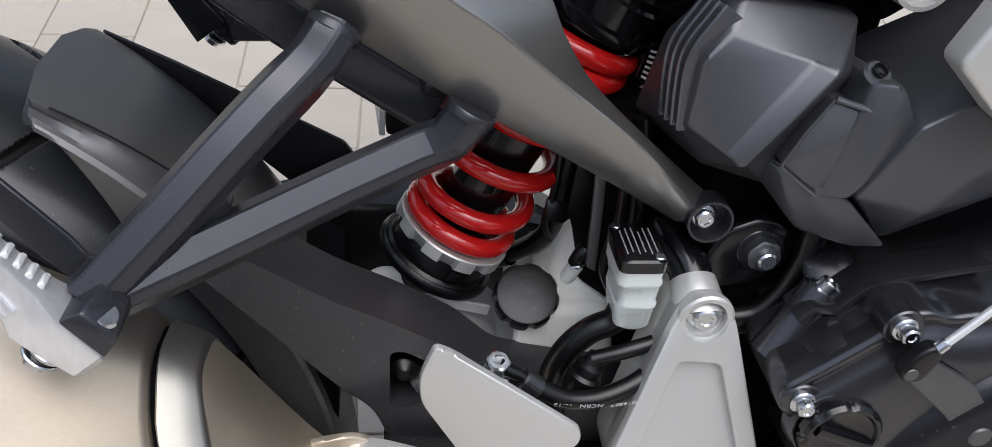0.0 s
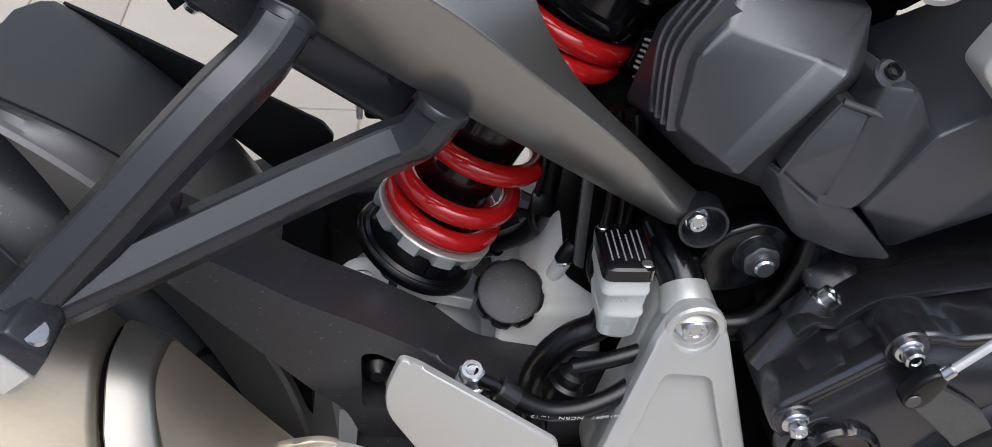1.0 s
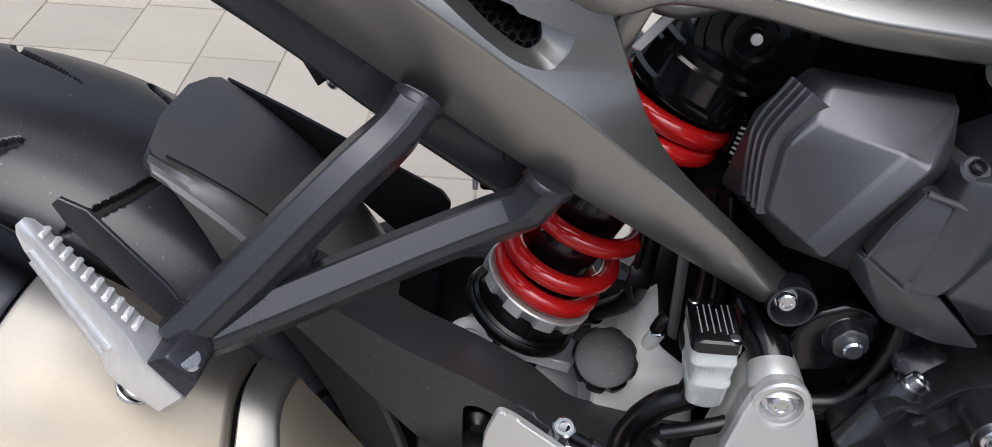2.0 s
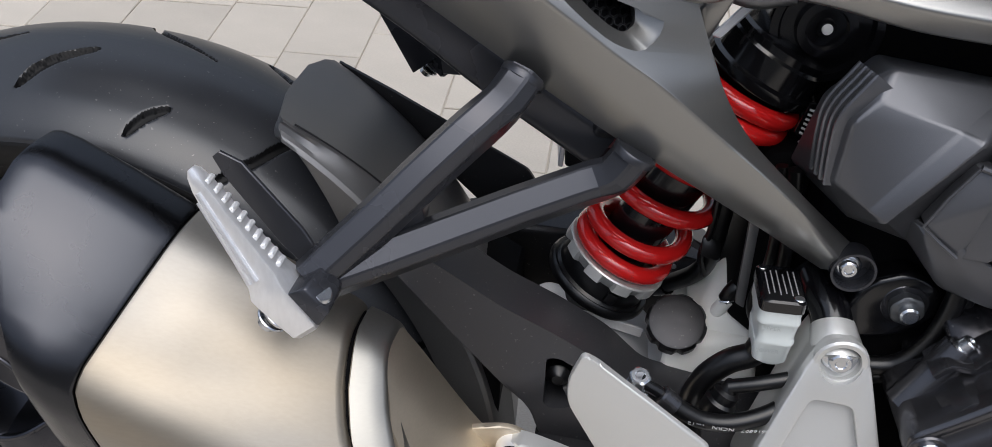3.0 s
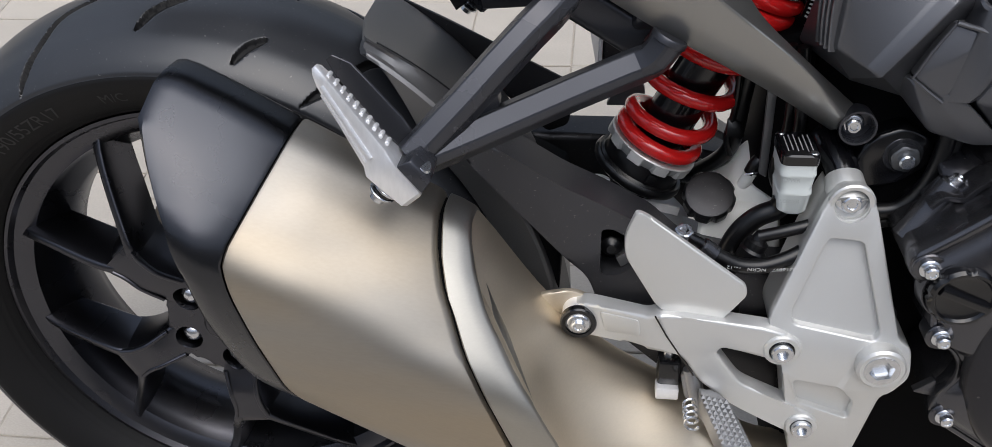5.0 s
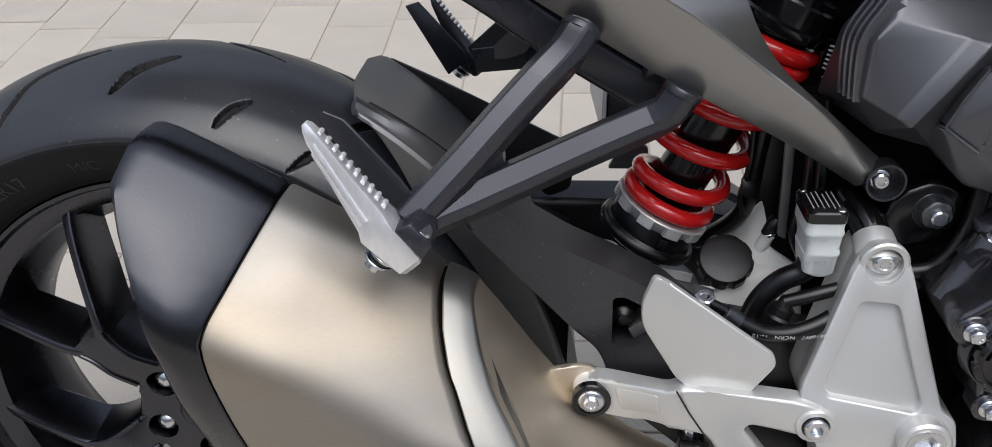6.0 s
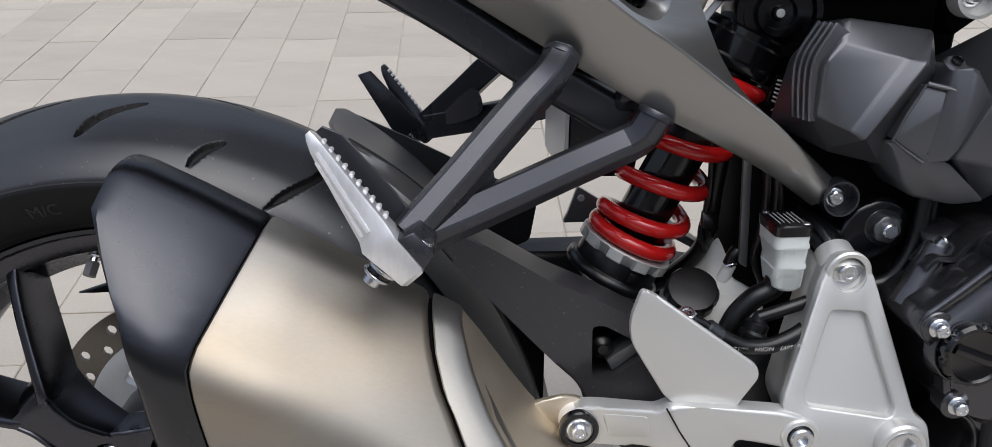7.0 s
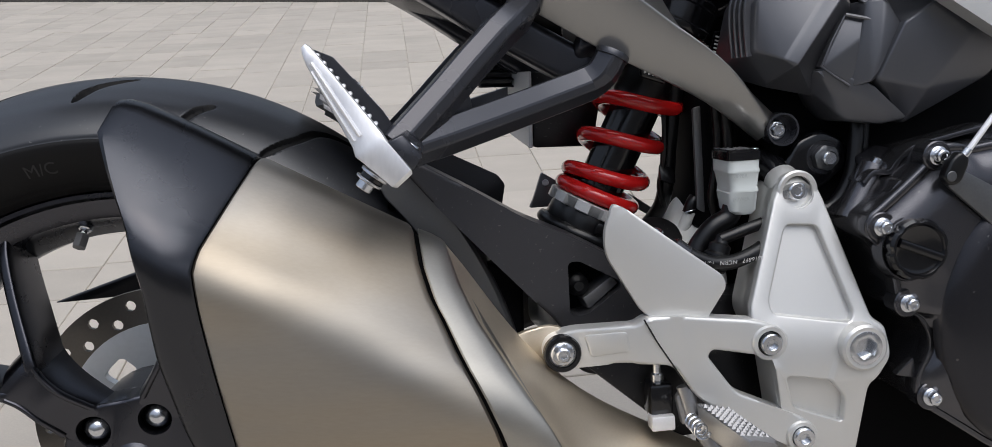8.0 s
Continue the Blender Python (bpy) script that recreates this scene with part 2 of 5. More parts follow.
def cylinder(origin, axis, r, h, bevel=1.0, n=32, r2=None):
    r2 = r if r2 is None else r2
    return lathe([(0.01, 0), (r - bevel, 0), (r, bevel), (r2, h - bevel), (r2 - bevel, h), (0.01, h)], origin, axis, n, closed=False)


def loft(rings, caps=True):
    k = len(rings[0])
    verts = [tuple(p) for r in rings for p in r]
    faces = [(i * k + j, i * k + (j + 1) % k, (i + 1) * k + (j + 1) % k, (i + 1) * k + j) for i in range(len(rings) - 1) for j in range(k)]
    if caps:
        faces += [tuple(range(k))[::-1], tuple(range((len(rings) - 1) * k, len(rings) * k))]
    return verts, faces


def merged(*shapes):
    verts, faces = [], []
    for v, f in shapes:
        n = len(verts)
        verts += list(v)
        faces += [tuple(i + n for i in g) for g in f]
    return verts, faces


def block(pts8, bevel=3.0, seg=2):
    """A box-like solid from eight corners (four at one end, four at the other), bevelled."""
    bm = bmesh.new()
    v = [bm.verts.new(p) for p in pts8]
    for f in ((0, 1, 2, 3), (7, 6, 5, 4), (0, 4, 5, 1), (1, 5, 6, 2), (2, 6, 7, 3), (3, 7, 4, 0)):
        bm.faces.new([v[i] for i in f])
    bmesh.ops.recalc_face_normals(bm, faces=bm.faces)
    bmesh.ops.bevel(bm, geom=bm.edges[:], offset=bevel, segments=seg, profile=0.5, affect="EDGES", clamp_overlap=True)
    return bm


def box(x0, x1, y0, y1, z0, z1, bevel=3.0, seg=2):
    return block([(x0, y0, z0), (x1, y0, z0), (x1, y0, z1), (x0, y0, z1), (x0, y1, z0), (x1, y1, z0), (x1, y1, z1), (x0, y1, z1)], bevel, seg)


def hull(points, bevel=3.0, seg=2):
    bm = bmesh.new()
    vs = [bm.verts.new(p) for p in points]
    got = bmesh.ops.convex_hull(bm, input=vs)
    bmesh.ops.delete(bm, geom=[g for g in got["geom_interior"] if isinstance(g, bmesh.types.BMVert)], context="VERTS")
    bmesh.ops.dissolve_limit(bm, angle_limit=radians(4), verts=bm.verts, edges=bm.edges)
    if bevel:
        bmesh.ops.bevel(bm, geom=bm.edges[:], offset=bevel, segments=seg, profile=0.5, affect="EDGES", clamp_overlap=True)
    bmesh.ops.triangulate(bm, faces=[f for f in bm.faces if len(f.verts) > 4])
    return bm


def bolt(p, axis, af=12.0, h=7.0, flange=9.5, parent=None, mat=None, name="hex_bolt", dome=False, socket=0.0):
    """A flanged hexagon bolt (or a round socket head) standing on p along the axis."""
    u, v, w = frame_of(axis)
    o = Vector(p)
    n = 24
    rings = []

    def ring(radius, z, hexa=False):
        out = []
        for i in range(n):
            a = 2 * math.pi * (i + 0.5) / n
            r = radius
            if hexa:
                r = radius / math.cos((a % (math.pi / 3)) - math.pi / 6)
            out.append(tuple(o + (u * math.cos(a) + v * math.sin(a)) * r + w * z))
        return out
    if flange:
        rings += [ring(flange, 0), ring(flange, 1.2), ring(flange - 0.8, 2.0), ring(af / 2 + 0.3, 2.6, True)]
    six = not dome
    rings += [ring(af / 2, 2.6 if flange else 0, six), ring(af / 2, h - 1.0, six), ring(af / 2 - 0.9, h)]
    if socket:
        rings += [ring(socket + 0.6, h), ring(socket, h - 0.5), ring(socket, h - 4.0, True), ring(0.3, h - 4.2)]
    else:
        rings += [ring(af * 0.27, h), ring(af * 0.22, h - 0.9), ring(0.3, h - 1.0)]
    return part(name, loft(rings), mat or zinc, parent)


def lettering(body, size, at, mat, parent, name="lettering", depth=0.3):
    """Words in the built-in font as a thin mesh; at(x, y, h) carries a point of the text (mm) to its place."""
    cu = bpy.data.curves.new("words", "FONT")
    cu.body, cu.size, cu.align_x, cu.align_y = body, 1.0, "CENTER", "CENTER"
    cu.resolution_u = 3
    ob = bpy.data.objects.new("words", cu)
    scene.collection.objects.link(ob)
    me = bpy.data.meshes.new_from_object(ob.evaluated_get(bpy.context.evaluated_depsgraph_get()))
    pts = [at(v.co.x * size, v.co.y * size, depth) for v in me.vertices]
    faces = [tuple(p.vertices) for p in me.polygons]
    bpy.data.objects.remove(ob)
    return part(name, (pts, faces), mat, parent)




def raw(bm):
    """The vertices and faces of a bmesh."""
    bmesh.ops.recalc_face_normals(bm, faces=bm.faces)
    bm.verts.index_update()
    out = [v.co[:] for v in bm.verts], [[v.index for v in f.verts] for f in bm.faces]
    bm.free()
    return out


def carved(ob, shape):
    """Takes a closed shape out of a part, so that the opening goes into it."""
    knife = new("knife", mesh_of(*shape))
    for me in (knife.data, ob.data):
        bm = bmesh.new()
        bm.from_mesh(me)
        bmesh.ops.recalc_face_normals(bm, faces=bm.faces)
        bm.to_mesh(me)
        bm.free()
    mod = ob.modifiers.new("cut", "BOOLEAN")
    mod.object, mod.operation, mod.solver = knife, "DIFFERENCE", "EXACT"
    knife.parent = ob.parent
    bpy.context.view_layer.update()
    done = bpy.data.meshes.new_from_object(ob.evaluated_get(bpy.context.evaluated_depsgraph_get()))
    ob.modifiers.clear()
    bpy.data.objects.remove(knife)
    done.name, ob.data = ob.data.name, done
    done.polygons.foreach_set("use_smooth", [True] * len(done.polygons))
    done.set_sharp_from_angle(angle=radians(32))
    return ob


OUT = (0, -1, 0)

# ---- rear wheel ----
rim_profile = [(231, -61), (229.5, -64), (226, -64), (223, -58), (214, -55), (207, -50), (203, -40), (190, -22), (188, 0), (190, 22), (203, 40), (207, 50), (214, 55), (223, 58), (226, 64), (229.5, 64), (231, 61), (224, 50), (212, 40), (200, 18), (198, 0), (200, -18), (212, -40), (224, -50)]
wheel = part("rear_wheel", lathe(rim_profile, (0, 0, 0), (0, 1, 0), 160), wheel_black, label="satin black cast alloy wheel with forked spokes")
tip = radians(1.2)
wheel.rotation_euler = (tip, radians(-2.2), 0)
wheel.location = (0.026, 0.64 * math.sin(tip) - 0.005, 0.004 + 0.64 * (1 - math.cos(tip)))


def polar(r, ang, y):
    return (r * math.cos(radians(ang)), y, r * math.sin(radians(ang)))


BOLT_ANGLES = [59 + 72 * k for k in range(5)]


def limb(a0, stations, round_front=3.0):
    """A deep cast limb: stations (r, side offset, front half width, back half width, front y, back y) about the angle a0."""
    ca, sa = math.cos(radians(a0)), math.sin(radians(a0))
    rings = []
    for r, c, wf, wb, yf, yb in smooth_line(stations, 5):
        ring = rounded([(c - wf, yf), (c + wf, yf), (c + wf * 0.6 + wb * 0.4 + 1, yf * 0.7 + yb * 0.3), (c + wb, yb), (c - wb, yb), (c - wf * 0.6 - wb * 0.4 - 1, yf * 0.7 + yb * 0.3)], [min(round_front, wf * 0.6)] * 2 + [8, 3, 3, 8], 3)
        rings.append([(r * ca - o * sa, y, r * sa + o * ca) for o, y in ring])
    return loft(rings)


for a0 in BOLT_ANGLES:
    spoke = part("spoke", limb(a0, [(40, 0, 19, 26, -74, -46), (60, 0, 17.5, 23, -80, -44), (82, 0, 15.5, 21, -89, -42), (100, 0, 15.5, 22, -90, -40), (113, 0, 18.5, 25, -90, -38), (121, 0, 19.5, 27, -88, -36)]), wheel_black, wheel, sharp=40)
    for sgn in (-1, 1):
        part("spoke_lip", limb(a0, [(58, 16.0 * sgn, 1.2, 2.4, -81.5, -75), (82, 14.0 * sgn, 1.2, 2.4, -90.6, -84), (100, 14.2 * sgn, 1.2, 2.4, -91.6, -85), (113, 17.6 * sgn, 1.2, 2.4, -91.4, -84)], 0.8), wheel_black, spoke, sharp=40)
        part("spoke_arm", limb(a0, [(96, 6 * sgn, 5, 8, -86, -42), (112, 14 * sgn, 6.0, 12, -90, -40), (126, (22.5 if sgn < 0 else 26) * sgn, 5.2, 11.5, -87, -36), (146, (33 if sgn < 0 else 42) * sgn, 4.8, 11, -79, -28), (170, (46 if sgn < 0 else 59.5) * sgn, 4.8, 11, -69, -20), (190, (58 if sgn < 0 else 75) * sgn, 5.2, 12, -60, -14), (201, (65.5 if sgn < 0 else 84) * sgn, 6.5, 14, -54, -10), (207, (70 if sgn < 0 else 89) * sgn, 8, 17, -50, -8)], 3.2), wheel_black, spoke, sharp=40)
    part("fork_web", limb(a0, [(112, 0, 12, 17, -84, -40), (122, 0, 14, 19, -80, -38), (128, 0, 11, 16, -70, -38), (131, 0, 7, 10, -58, -40)]), wheel_black, spoke, sharp=40)
hub_rim = [(60 * (1 + 0.06 * math.cos(5 * (t - radians(59)))) * math.cos(t), 60 * (1 + 0.06 * math.cos(5 * (t - radians(59)))) * math.sin(t)) for t in np.linspace(0, 2 * math.pi, 60, endpoint=False)]
hub = part("hub", prism(hub_rim, -77, -46, 3, 3), wheel_black, wheel)
part("hub_back", cylinder((0, -47, 0), (0, 1, 0), 57, 64, 2), wheel_black, wheel)
part("hub_cap", lathe([(0.05, 2), (16, 2), (19, 0), (20, -4), (20, -8)], (0, -77, 0), OUT, 40, closed=False), wheel_black, wheel)
for a0 in BOLT_ANGLES:
    x, _, z = polar(43, a0, 0)
    well = lathe([(0.05, -40), (13.2, -40), (13.2, -4), (15, 6), (0.05, 6)], (x, -77, z), OUT, 32)
    carved(hub, well)
    carved([o for o in wheel.children if o.name.startswith("spoke")][BOLT_ANGLES.index(a0)], well)
    part("nut_well", lathe([(0.05, -21), (13.0, -21), (13.4, -3), (13.8, -3), (13.6, -24), (0.05, -24)], (x, -77, z), OUT, 32), gloss_black, wheel, "black sunk seat of a wheel nut")
    part("lug_nut", lathe([(12.2, 0), (12.2, 3), (11.4, 4), (11.2, 9), (10.4, 12.5), (8.0, 16), (4.2, 18.2), (0.05, 18.8)], (x, -56, z), OUT, 32, closed=False), zinc, wheel, "domed chrome wheel nut")

# tyre: a fine turned skin with the tread's cuts sunk into it
TYRE = np.array([(231, -63), (236, -72), (245, -82), (256, -90), (266, -94.5), (272, -95.5), (275.5, -95), (279, -93.6), (286, -89), (294, -81), (301.5, -71), (308, -58), (314.5, -43), (319.3, -26), (321.8, -9), (322.3, 0)])
half = smooth_line(TYRE, 12)
run = np.r_[0, np.cumsum(np.linalg.norm(np.diff(half, axis=0), axis=1))]
even = np.r_[np.linspace(0, 56, 26)[:-1], np.linspace(56, run[-1], 72)]
half = np.stack([np.interp(even, run, half[:, 0]), np.interp(even, run, half[:, 1])], 1)
prof = np.vstack([half, (half * (1, -1))[-2::-1]])
arc = np.r_[0, np.cumsum(np.linalg.norm(np.diff(half, axis=0), axis=1))]
S_TREAD, S_TOP = 57.9, float(arc[-1])
NA = 1440
ang = np.linspace(0, 2 * math.pi, NA, endpoint=False)
s_all = np.r_[arc, 2 * S_TOP - arc[-2::-1]]
deg = np.degrees(ang)
cut = np.zeros((NA, len(s_all)))
MM = 5.24


def cut_groove(pts, width, depth, leaf):
    """A cut sunk into the tread along points (degrees round the wheel, mm over the tread)."""
    line = smooth_line(pts, 8)
    lo, hi = line[:, 0].min() - 3, line[:, 0].max() + 3
    rows = np.where(((deg - lo) % 360) < (hi - lo))[0]
    da = (deg[rows] - lo) % 360 + lo
    gx, gy = da[:, None] * MM, s_all[None, :]
    best = np.full((len(rows), len(s_all)), 1e9)
    n = len(line)
    for i in range(n - 1):
        a, b = line[i] * (MM, 1), line[i + 1] * (MM, 1)
        d = b - a
        t = np.clip(((gx - a[0]) * d[0] + (gy - a[1]) * d[1]) / (d @ d), 0, 1)
        f = (i + t) / (n - 1)
        w = width * (np.sqrt(np.clip(1 - (2 * f - 1) ** 2, 0, 1)) if leaf else np.clip(8 * f, 0, 1) * np.clip(4.5 * (1 - f), 0.15, 1))
        best = np.minimum(best, np.hypot(gx - a[0] - t * d[0], gy - a[1] - t * d[1]) - w / 2)
    cut[rows] = np.maximum(cut[rows], depth * np.clip(0.5 - best / 1.2, 0, 1))


for k in range(7):
    for mirror in (0, 1):
        sh = 360 / 7 * k - (25.7 if mirror else 0)
        for pts, w, d, leaf in (
            ([(112.5, 62), (108.5, 100), (104.8, 138), (95, 164)], 6.5, 4.5, False),
            ([(90.5, 99), (88.3, 123), (83, 147)], 8.5, 4.5, True),
            ([(73.8, 77), (72.2, 95), (70, 109)], 7.0, 4.0, True),
        ):
            cut_groove([(a + sh, 2 * S_TOP - v if mirror else v) for a, v in pts], w, d, leaf)
for edge in (S_TREAD, 2 * S_TOP - S_TREAD):
    cut = np.maximum(cut, 0.9 * np.clip(1.6 - abs(s_all - edge) / 1.2, 0, 1)[None, :])
for ridge in (6, 10, 14):
    cut = np.maximum(cut, 0.7 * np.clip(1.5 - abs(s_all - ridge) / 0.8, 0, 1)[None, :])
nrm = np.gradient(prof, axis=0)
nrm = np.stack([-nrm[:, 1], nrm[:, 0]], 1)
nrm /= np.linalg.norm(nrm, axis=1)[:, None]
if nrm[len(nrm) // 2, 0] < 0:
    nrm = -nrm
rr, yy = prof[None, :, 0] - cut * nrm[None, :, 0], prof[None, :, 1] - cut * nrm[None, :, 1]
tv = np.stack([rr * np.cos(ang)[:, None], yy, rr * np.sin(ang)[:, None]], -1).reshape(-1, 3)
K = len(prof)
tyre_faces = [(i * K + j, ((i + 1) % NA) * K + j, ((i + 1) % NA) * K + j + 1, i * K + j + 1) for i in range(NA) for j in range(K - 1)]
tyre = part("tyre", (tv.tolist(), tyre_faces), rubber, wheel, "black sport tyre with leaf-shaped tread cuts", sharp=50)
tyre.data.materials.append(sidewall)
# cut floors take the darker sidewall rubber: their shade is put in as colour
tyre.data.polygons.foreach_set("material_index", [1 if j < 26 or j >= K - 27 or cut[i, j] > 1.2 else 0 for i in range(NA) for j in range(K - 1)])


def scuff(a0, s0, s1, w):
    """A thin pale rub mark lying on the tread from one arc length to another."""
    sv, sf = [], []
    for k in range(9):
        s = s0 + (s1 - s0) * k / 8
        r, y = np.interp(s, arc, half[:, 0]) + 0.15, np.interp(s, arc, half[:, 1]) - 0.1
        for e in (-0.5, 0.5):
            sv.append(polar(r, a0 + 0.12 * math.sin(k * 1.7) + e * w * (1 - 0.6 * k / 8), y))
    sf = [(2 * k, 2 * k + 1, 2 * k + 3, 2 * k + 2) for k in range(8)]
    part("tyre_scuff", (sv, sf), scuff_grey, tyre)


for a0, s0, s1, w in ((131.5, 62, 84, 0.16), (127.5, 61, 80, 0.12), (122.0, 66, 92, 0.10)):
    scuff(a0, s0, s1, w)


def on_sidewall(r0, a0):
    def at(x, y, h):
        r, a = r0 + y, a0 - x / r0 * 180 / math.pi
        return polar(r, a, -(np.interp(r, half[:27, 0], -half[:27, 1]) + h))
    return at


lettering("190/55ZR17", 17, on_sidewall(255, 118), print_grey, wheel, "tyre_size_lettering", 0.6)
lettering("M/C", 14, on_sidewall(255, 96), print_grey, wheel, "tyre_size_lettering", 0.6)
lettering("TUBELESS", 7, on_sidewall(262, 66), print_grey, wheel, "tyre_type_lettering", 0.6)
valve_way = Vector((-0.25, -0.55, -0.8)).normalized()
valve_at = Vector((-20, -34, 201))
valve = part("tyre_valve", merged(cylinder(valve_at, valve_way, 6.2, 5, 1), tube([valve_at, valve_at + valve_way * 16], 3.6, 10)), zinc, wheel, "angled metal tyre valve with a cap")
part("valve_cap", cylinder(valve_at + valve_way * 9, valve_way, 5.8, 13, 1, 6), cast_grey, valve, "grey hexagonal valve cap")

# brake disc on the far side
disc_holes = []
for k in range(36):
    r, a0 = (99, 10 * k) if k % 2 else (112, 10 * k)
    x, _, z = polar(r, a0, 0)
    disc_holes.append([(x + 5.2 * math.cos(t), z + 5.2 * math.sin(t)) for t in np.linspace(0, 2 * math.pi, 8, endpoint=False)])
ringpts = [(125 * math.cos(t), 125 * math.sin(t)) for t in np.linspace(0, 2 * math.pi, 72, endpoint=False)]
inner = [(91 * math.cos(t), 91 * math.sin(t)) for t in np.linspace(0, 2 * math.pi, 60, endpoint=False)]
part("brake_disc", prism(ringpts, 38, 43, 0, holes=[inner] + disc_holes), disc_steel, wheel, "drilled steel brake disc")
carrier = part("disc_carrier", lathe([(92, 36), (92, 44), (84, 46), (60, 52), (30, 54), (30, 44), (58, 42), (82, 36)], (0, 0, 0), (0, 1, 0), 60), disc_carrier, wheel, "pale grey disc carrier")
for k in range(5):
    w = [polar(r, 131 + 72 * k + a, 0) for r, a in ((50, -14), (50, 14), (72, 11), (72, -11))]
    carved(carrier, raw(prism(rounded([(x, z) for x, _, z in w], 7, 4), 20, 70, 0)))
part("far_chain_guard_tip", hull([(-108, 116, 107), (-60, 110, 110), (-26, 108, 112), (30, 108, 112), (30, 108, 150), (-26, 108, 131), (-108, 120, 108), (30, 118, 112), (30, 118, 150)], 0.6, 1), plastic_black, label="pointed black guard on the far side of the wheel")
caliper = part("brake_caliper", box(-20, 70, 45, 85, -150, -90, 10, 3), cast_grey, label="grey cast brake caliper")
part("caliper_bolt", cylinder((5, 45, -105), OUT, 7, 10, 1.5), zinc, caliper)
part("caliper_bolt", cylinder((48, 45, -135), OUT, 7, 10, 1.5), zinc, caliper)

# ---- silencer: sections across its axis, which rises to the rear ----
AX, VX = np.array([-0.871, 0, 0.491]), np.array([0.491, 0, 0.871])


def can_ring(scale=1.0, a_of=None, n_round=6, shrink=0.0, y_c=-165.0, v_c=190.0):
    """A section of the silencer as places; a_of(v) gives the way along the axis at height v."""
    corners = [(-116, 297), (-157, 300), (-196, 273), (-246, 226), (-230, 166), (-196, 86), (-150, 52), (-112, 70), (-104, 180)]
    pts = rounded(corners, [12, 15, 40, 30, 40, 40, 24, 20, 30], n_round)
    out = []
    for y, v in pts:
        y, v = y_c + (y - y_c) * scale, v_c + (v - v_c) * scale
        d = math.hypot(y - y_c, v - v_c)
        y, v = y + (y_c - y) / d * shrink, v + (v_c - v) / d * shrink
        out.append(AX * a_of(v) + VX * v + np.array([0, y, 0]))
    return out


def a_cap(v):
    return np.interp(v, [52, 116, 158, 194, 225, 238, 300], [-128, -81, -53, -29, -9, -7, -8])


def a_tail(v):
    return np.interp(v, [52, 112, 153, 200, 233, 254, 273, 290, 300], [-94, -44, -13, 14, 40, 66, 87, 91, 91])


def a_seam(v):
    return np.interp(v, [50, 205, 226, 241, 256, 264, 280, 300], [-394, -239, -213, -191, -172, -160, -144, -130])


muffler = part("muffler", loft([can_ring(1, lambda v, f=f: a_cap(v) + (a_seam(v) - a_cap(v)) * f, shrink=s) for f, s in ((-0.02, 7), (0.0, 1.2), (0.02, 0), (0.3, 0), (0.6, 0), (0.96, 0), (0.985, 1.0), (1.0, 6))]), steel, label="brushed stainless steel silencer can")
part("end_cap", loft([can_ring(1, lambda v, f=f: a_cap(v) + 2 + (a_tail(v) - a_cap(v) - 2) * f, shrink=s) for f, s in ((0, 6), (0.0, 1.0), (0.03, 0), (0.5, -1.0), (0.88, -0.5), (1.0, 1.2), (1.05, 4), (1.06, 9))]), shield_black, muffler, "satin black silencer end cap")
part("seam_gap", loft([can_ring(1, lambda v, f=f: a_seam(v) - f, shrink=5) for f in (-4, 8)]), deep_black, muffler, "dark gap between can and collar")
part("front_gap", loft([can_ring(1, lambda v, f=f: a_cap(v) + f, shrink=3.2) for f in (-3, 5)]), deep_black, muffler)


def band(v):
    return np.interp(v, [50, 120, 224, 240, 257, 271, 300], [95, 76, 50, 44, 36, 32, 23])


def collar_ring(wide, narrow):
    return np.array(can_ring(1, lambda v: a_seam(v) - 3.6 - band(v) * wide, shrink=narrow))


collar = part("collar", loft([collar_ring(w, n) for w, n in ((0, 7), (0, 1.6), (0.05, 0.2), (0.5, -0.6), (0.9, 0.0), (0.97, 0.8), (1.0, 2.6), (1.0, 6))]), collar_steel, muffler, "bright steel collar band", sharp=30)
cone_foot, cone_end = collar_ring(0.99, 2.4), []
for y, v in np.array([(y + 165.0, v - 190.0) for y, v in rounded([(-116, 297), (-157, 300), (-196, 273), (-246, 226), (-230, 166), (-196, 86), (-150, 52), (-112, 70), (-104, 180)], [12, 15, 40, 30, 40, 40, 24, 20, 30], 6)]):
    d = math.hypot(y, v)
    cone_end.append(np.array([468.0, -140.0, -52.0]) + np.array([0.52, 0, 0.855]) * 50 * v / d + np.array([0, 50.0 * y / d, 0]))
cone_rings = []
for k in range(15):
    f = k / 14
    dip = np.array([-16.0, 4.0, -22.0]) * math.sin(math.pi * f) ** 1.2
    cone_rings.append(cone_foot * (1 - f) + np.array(cone_end) * f + dip)
part("cone", loft(cone_rings), bright_steel, muffler, "brushed steel cone narrowing into the exhaust pipe", sharp=70)
part("exhaust_pipe", tube([(440, -140, -30), (490, -130, -80), (560, -110, -120), (660, -80, -140)], 45, 24), bright_steel, muffler)

# ---- swingarm, hugger ----
arm_out = rounded([(255, 238), (263, 245), (311, 217), (352, 191), (390, 173), (427, 152), (455, 126), (520, 112), (600, 108), (640, 75), (600, 40), (500, 40), (440, 44), (392, 56), (376, 100), (352, 126), (316, 166), (284, 202)], 9)
swing = part("swingarm", prism(arm_out, -106, -60, 19, 8), swing_black, label="satin black swingarm leg with an oval pocket")
carved(swing, raw(prism(rounded([(386, 151), (395, 152), (430, 132), (430, 126), (400, 105), (386, 106)], [6, 6, 5, 5, 6, 6]), -130, -76, 0)))
# floor of the opening, its shade painted in as near-black
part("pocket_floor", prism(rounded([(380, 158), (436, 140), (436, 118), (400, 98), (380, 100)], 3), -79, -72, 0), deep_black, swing)
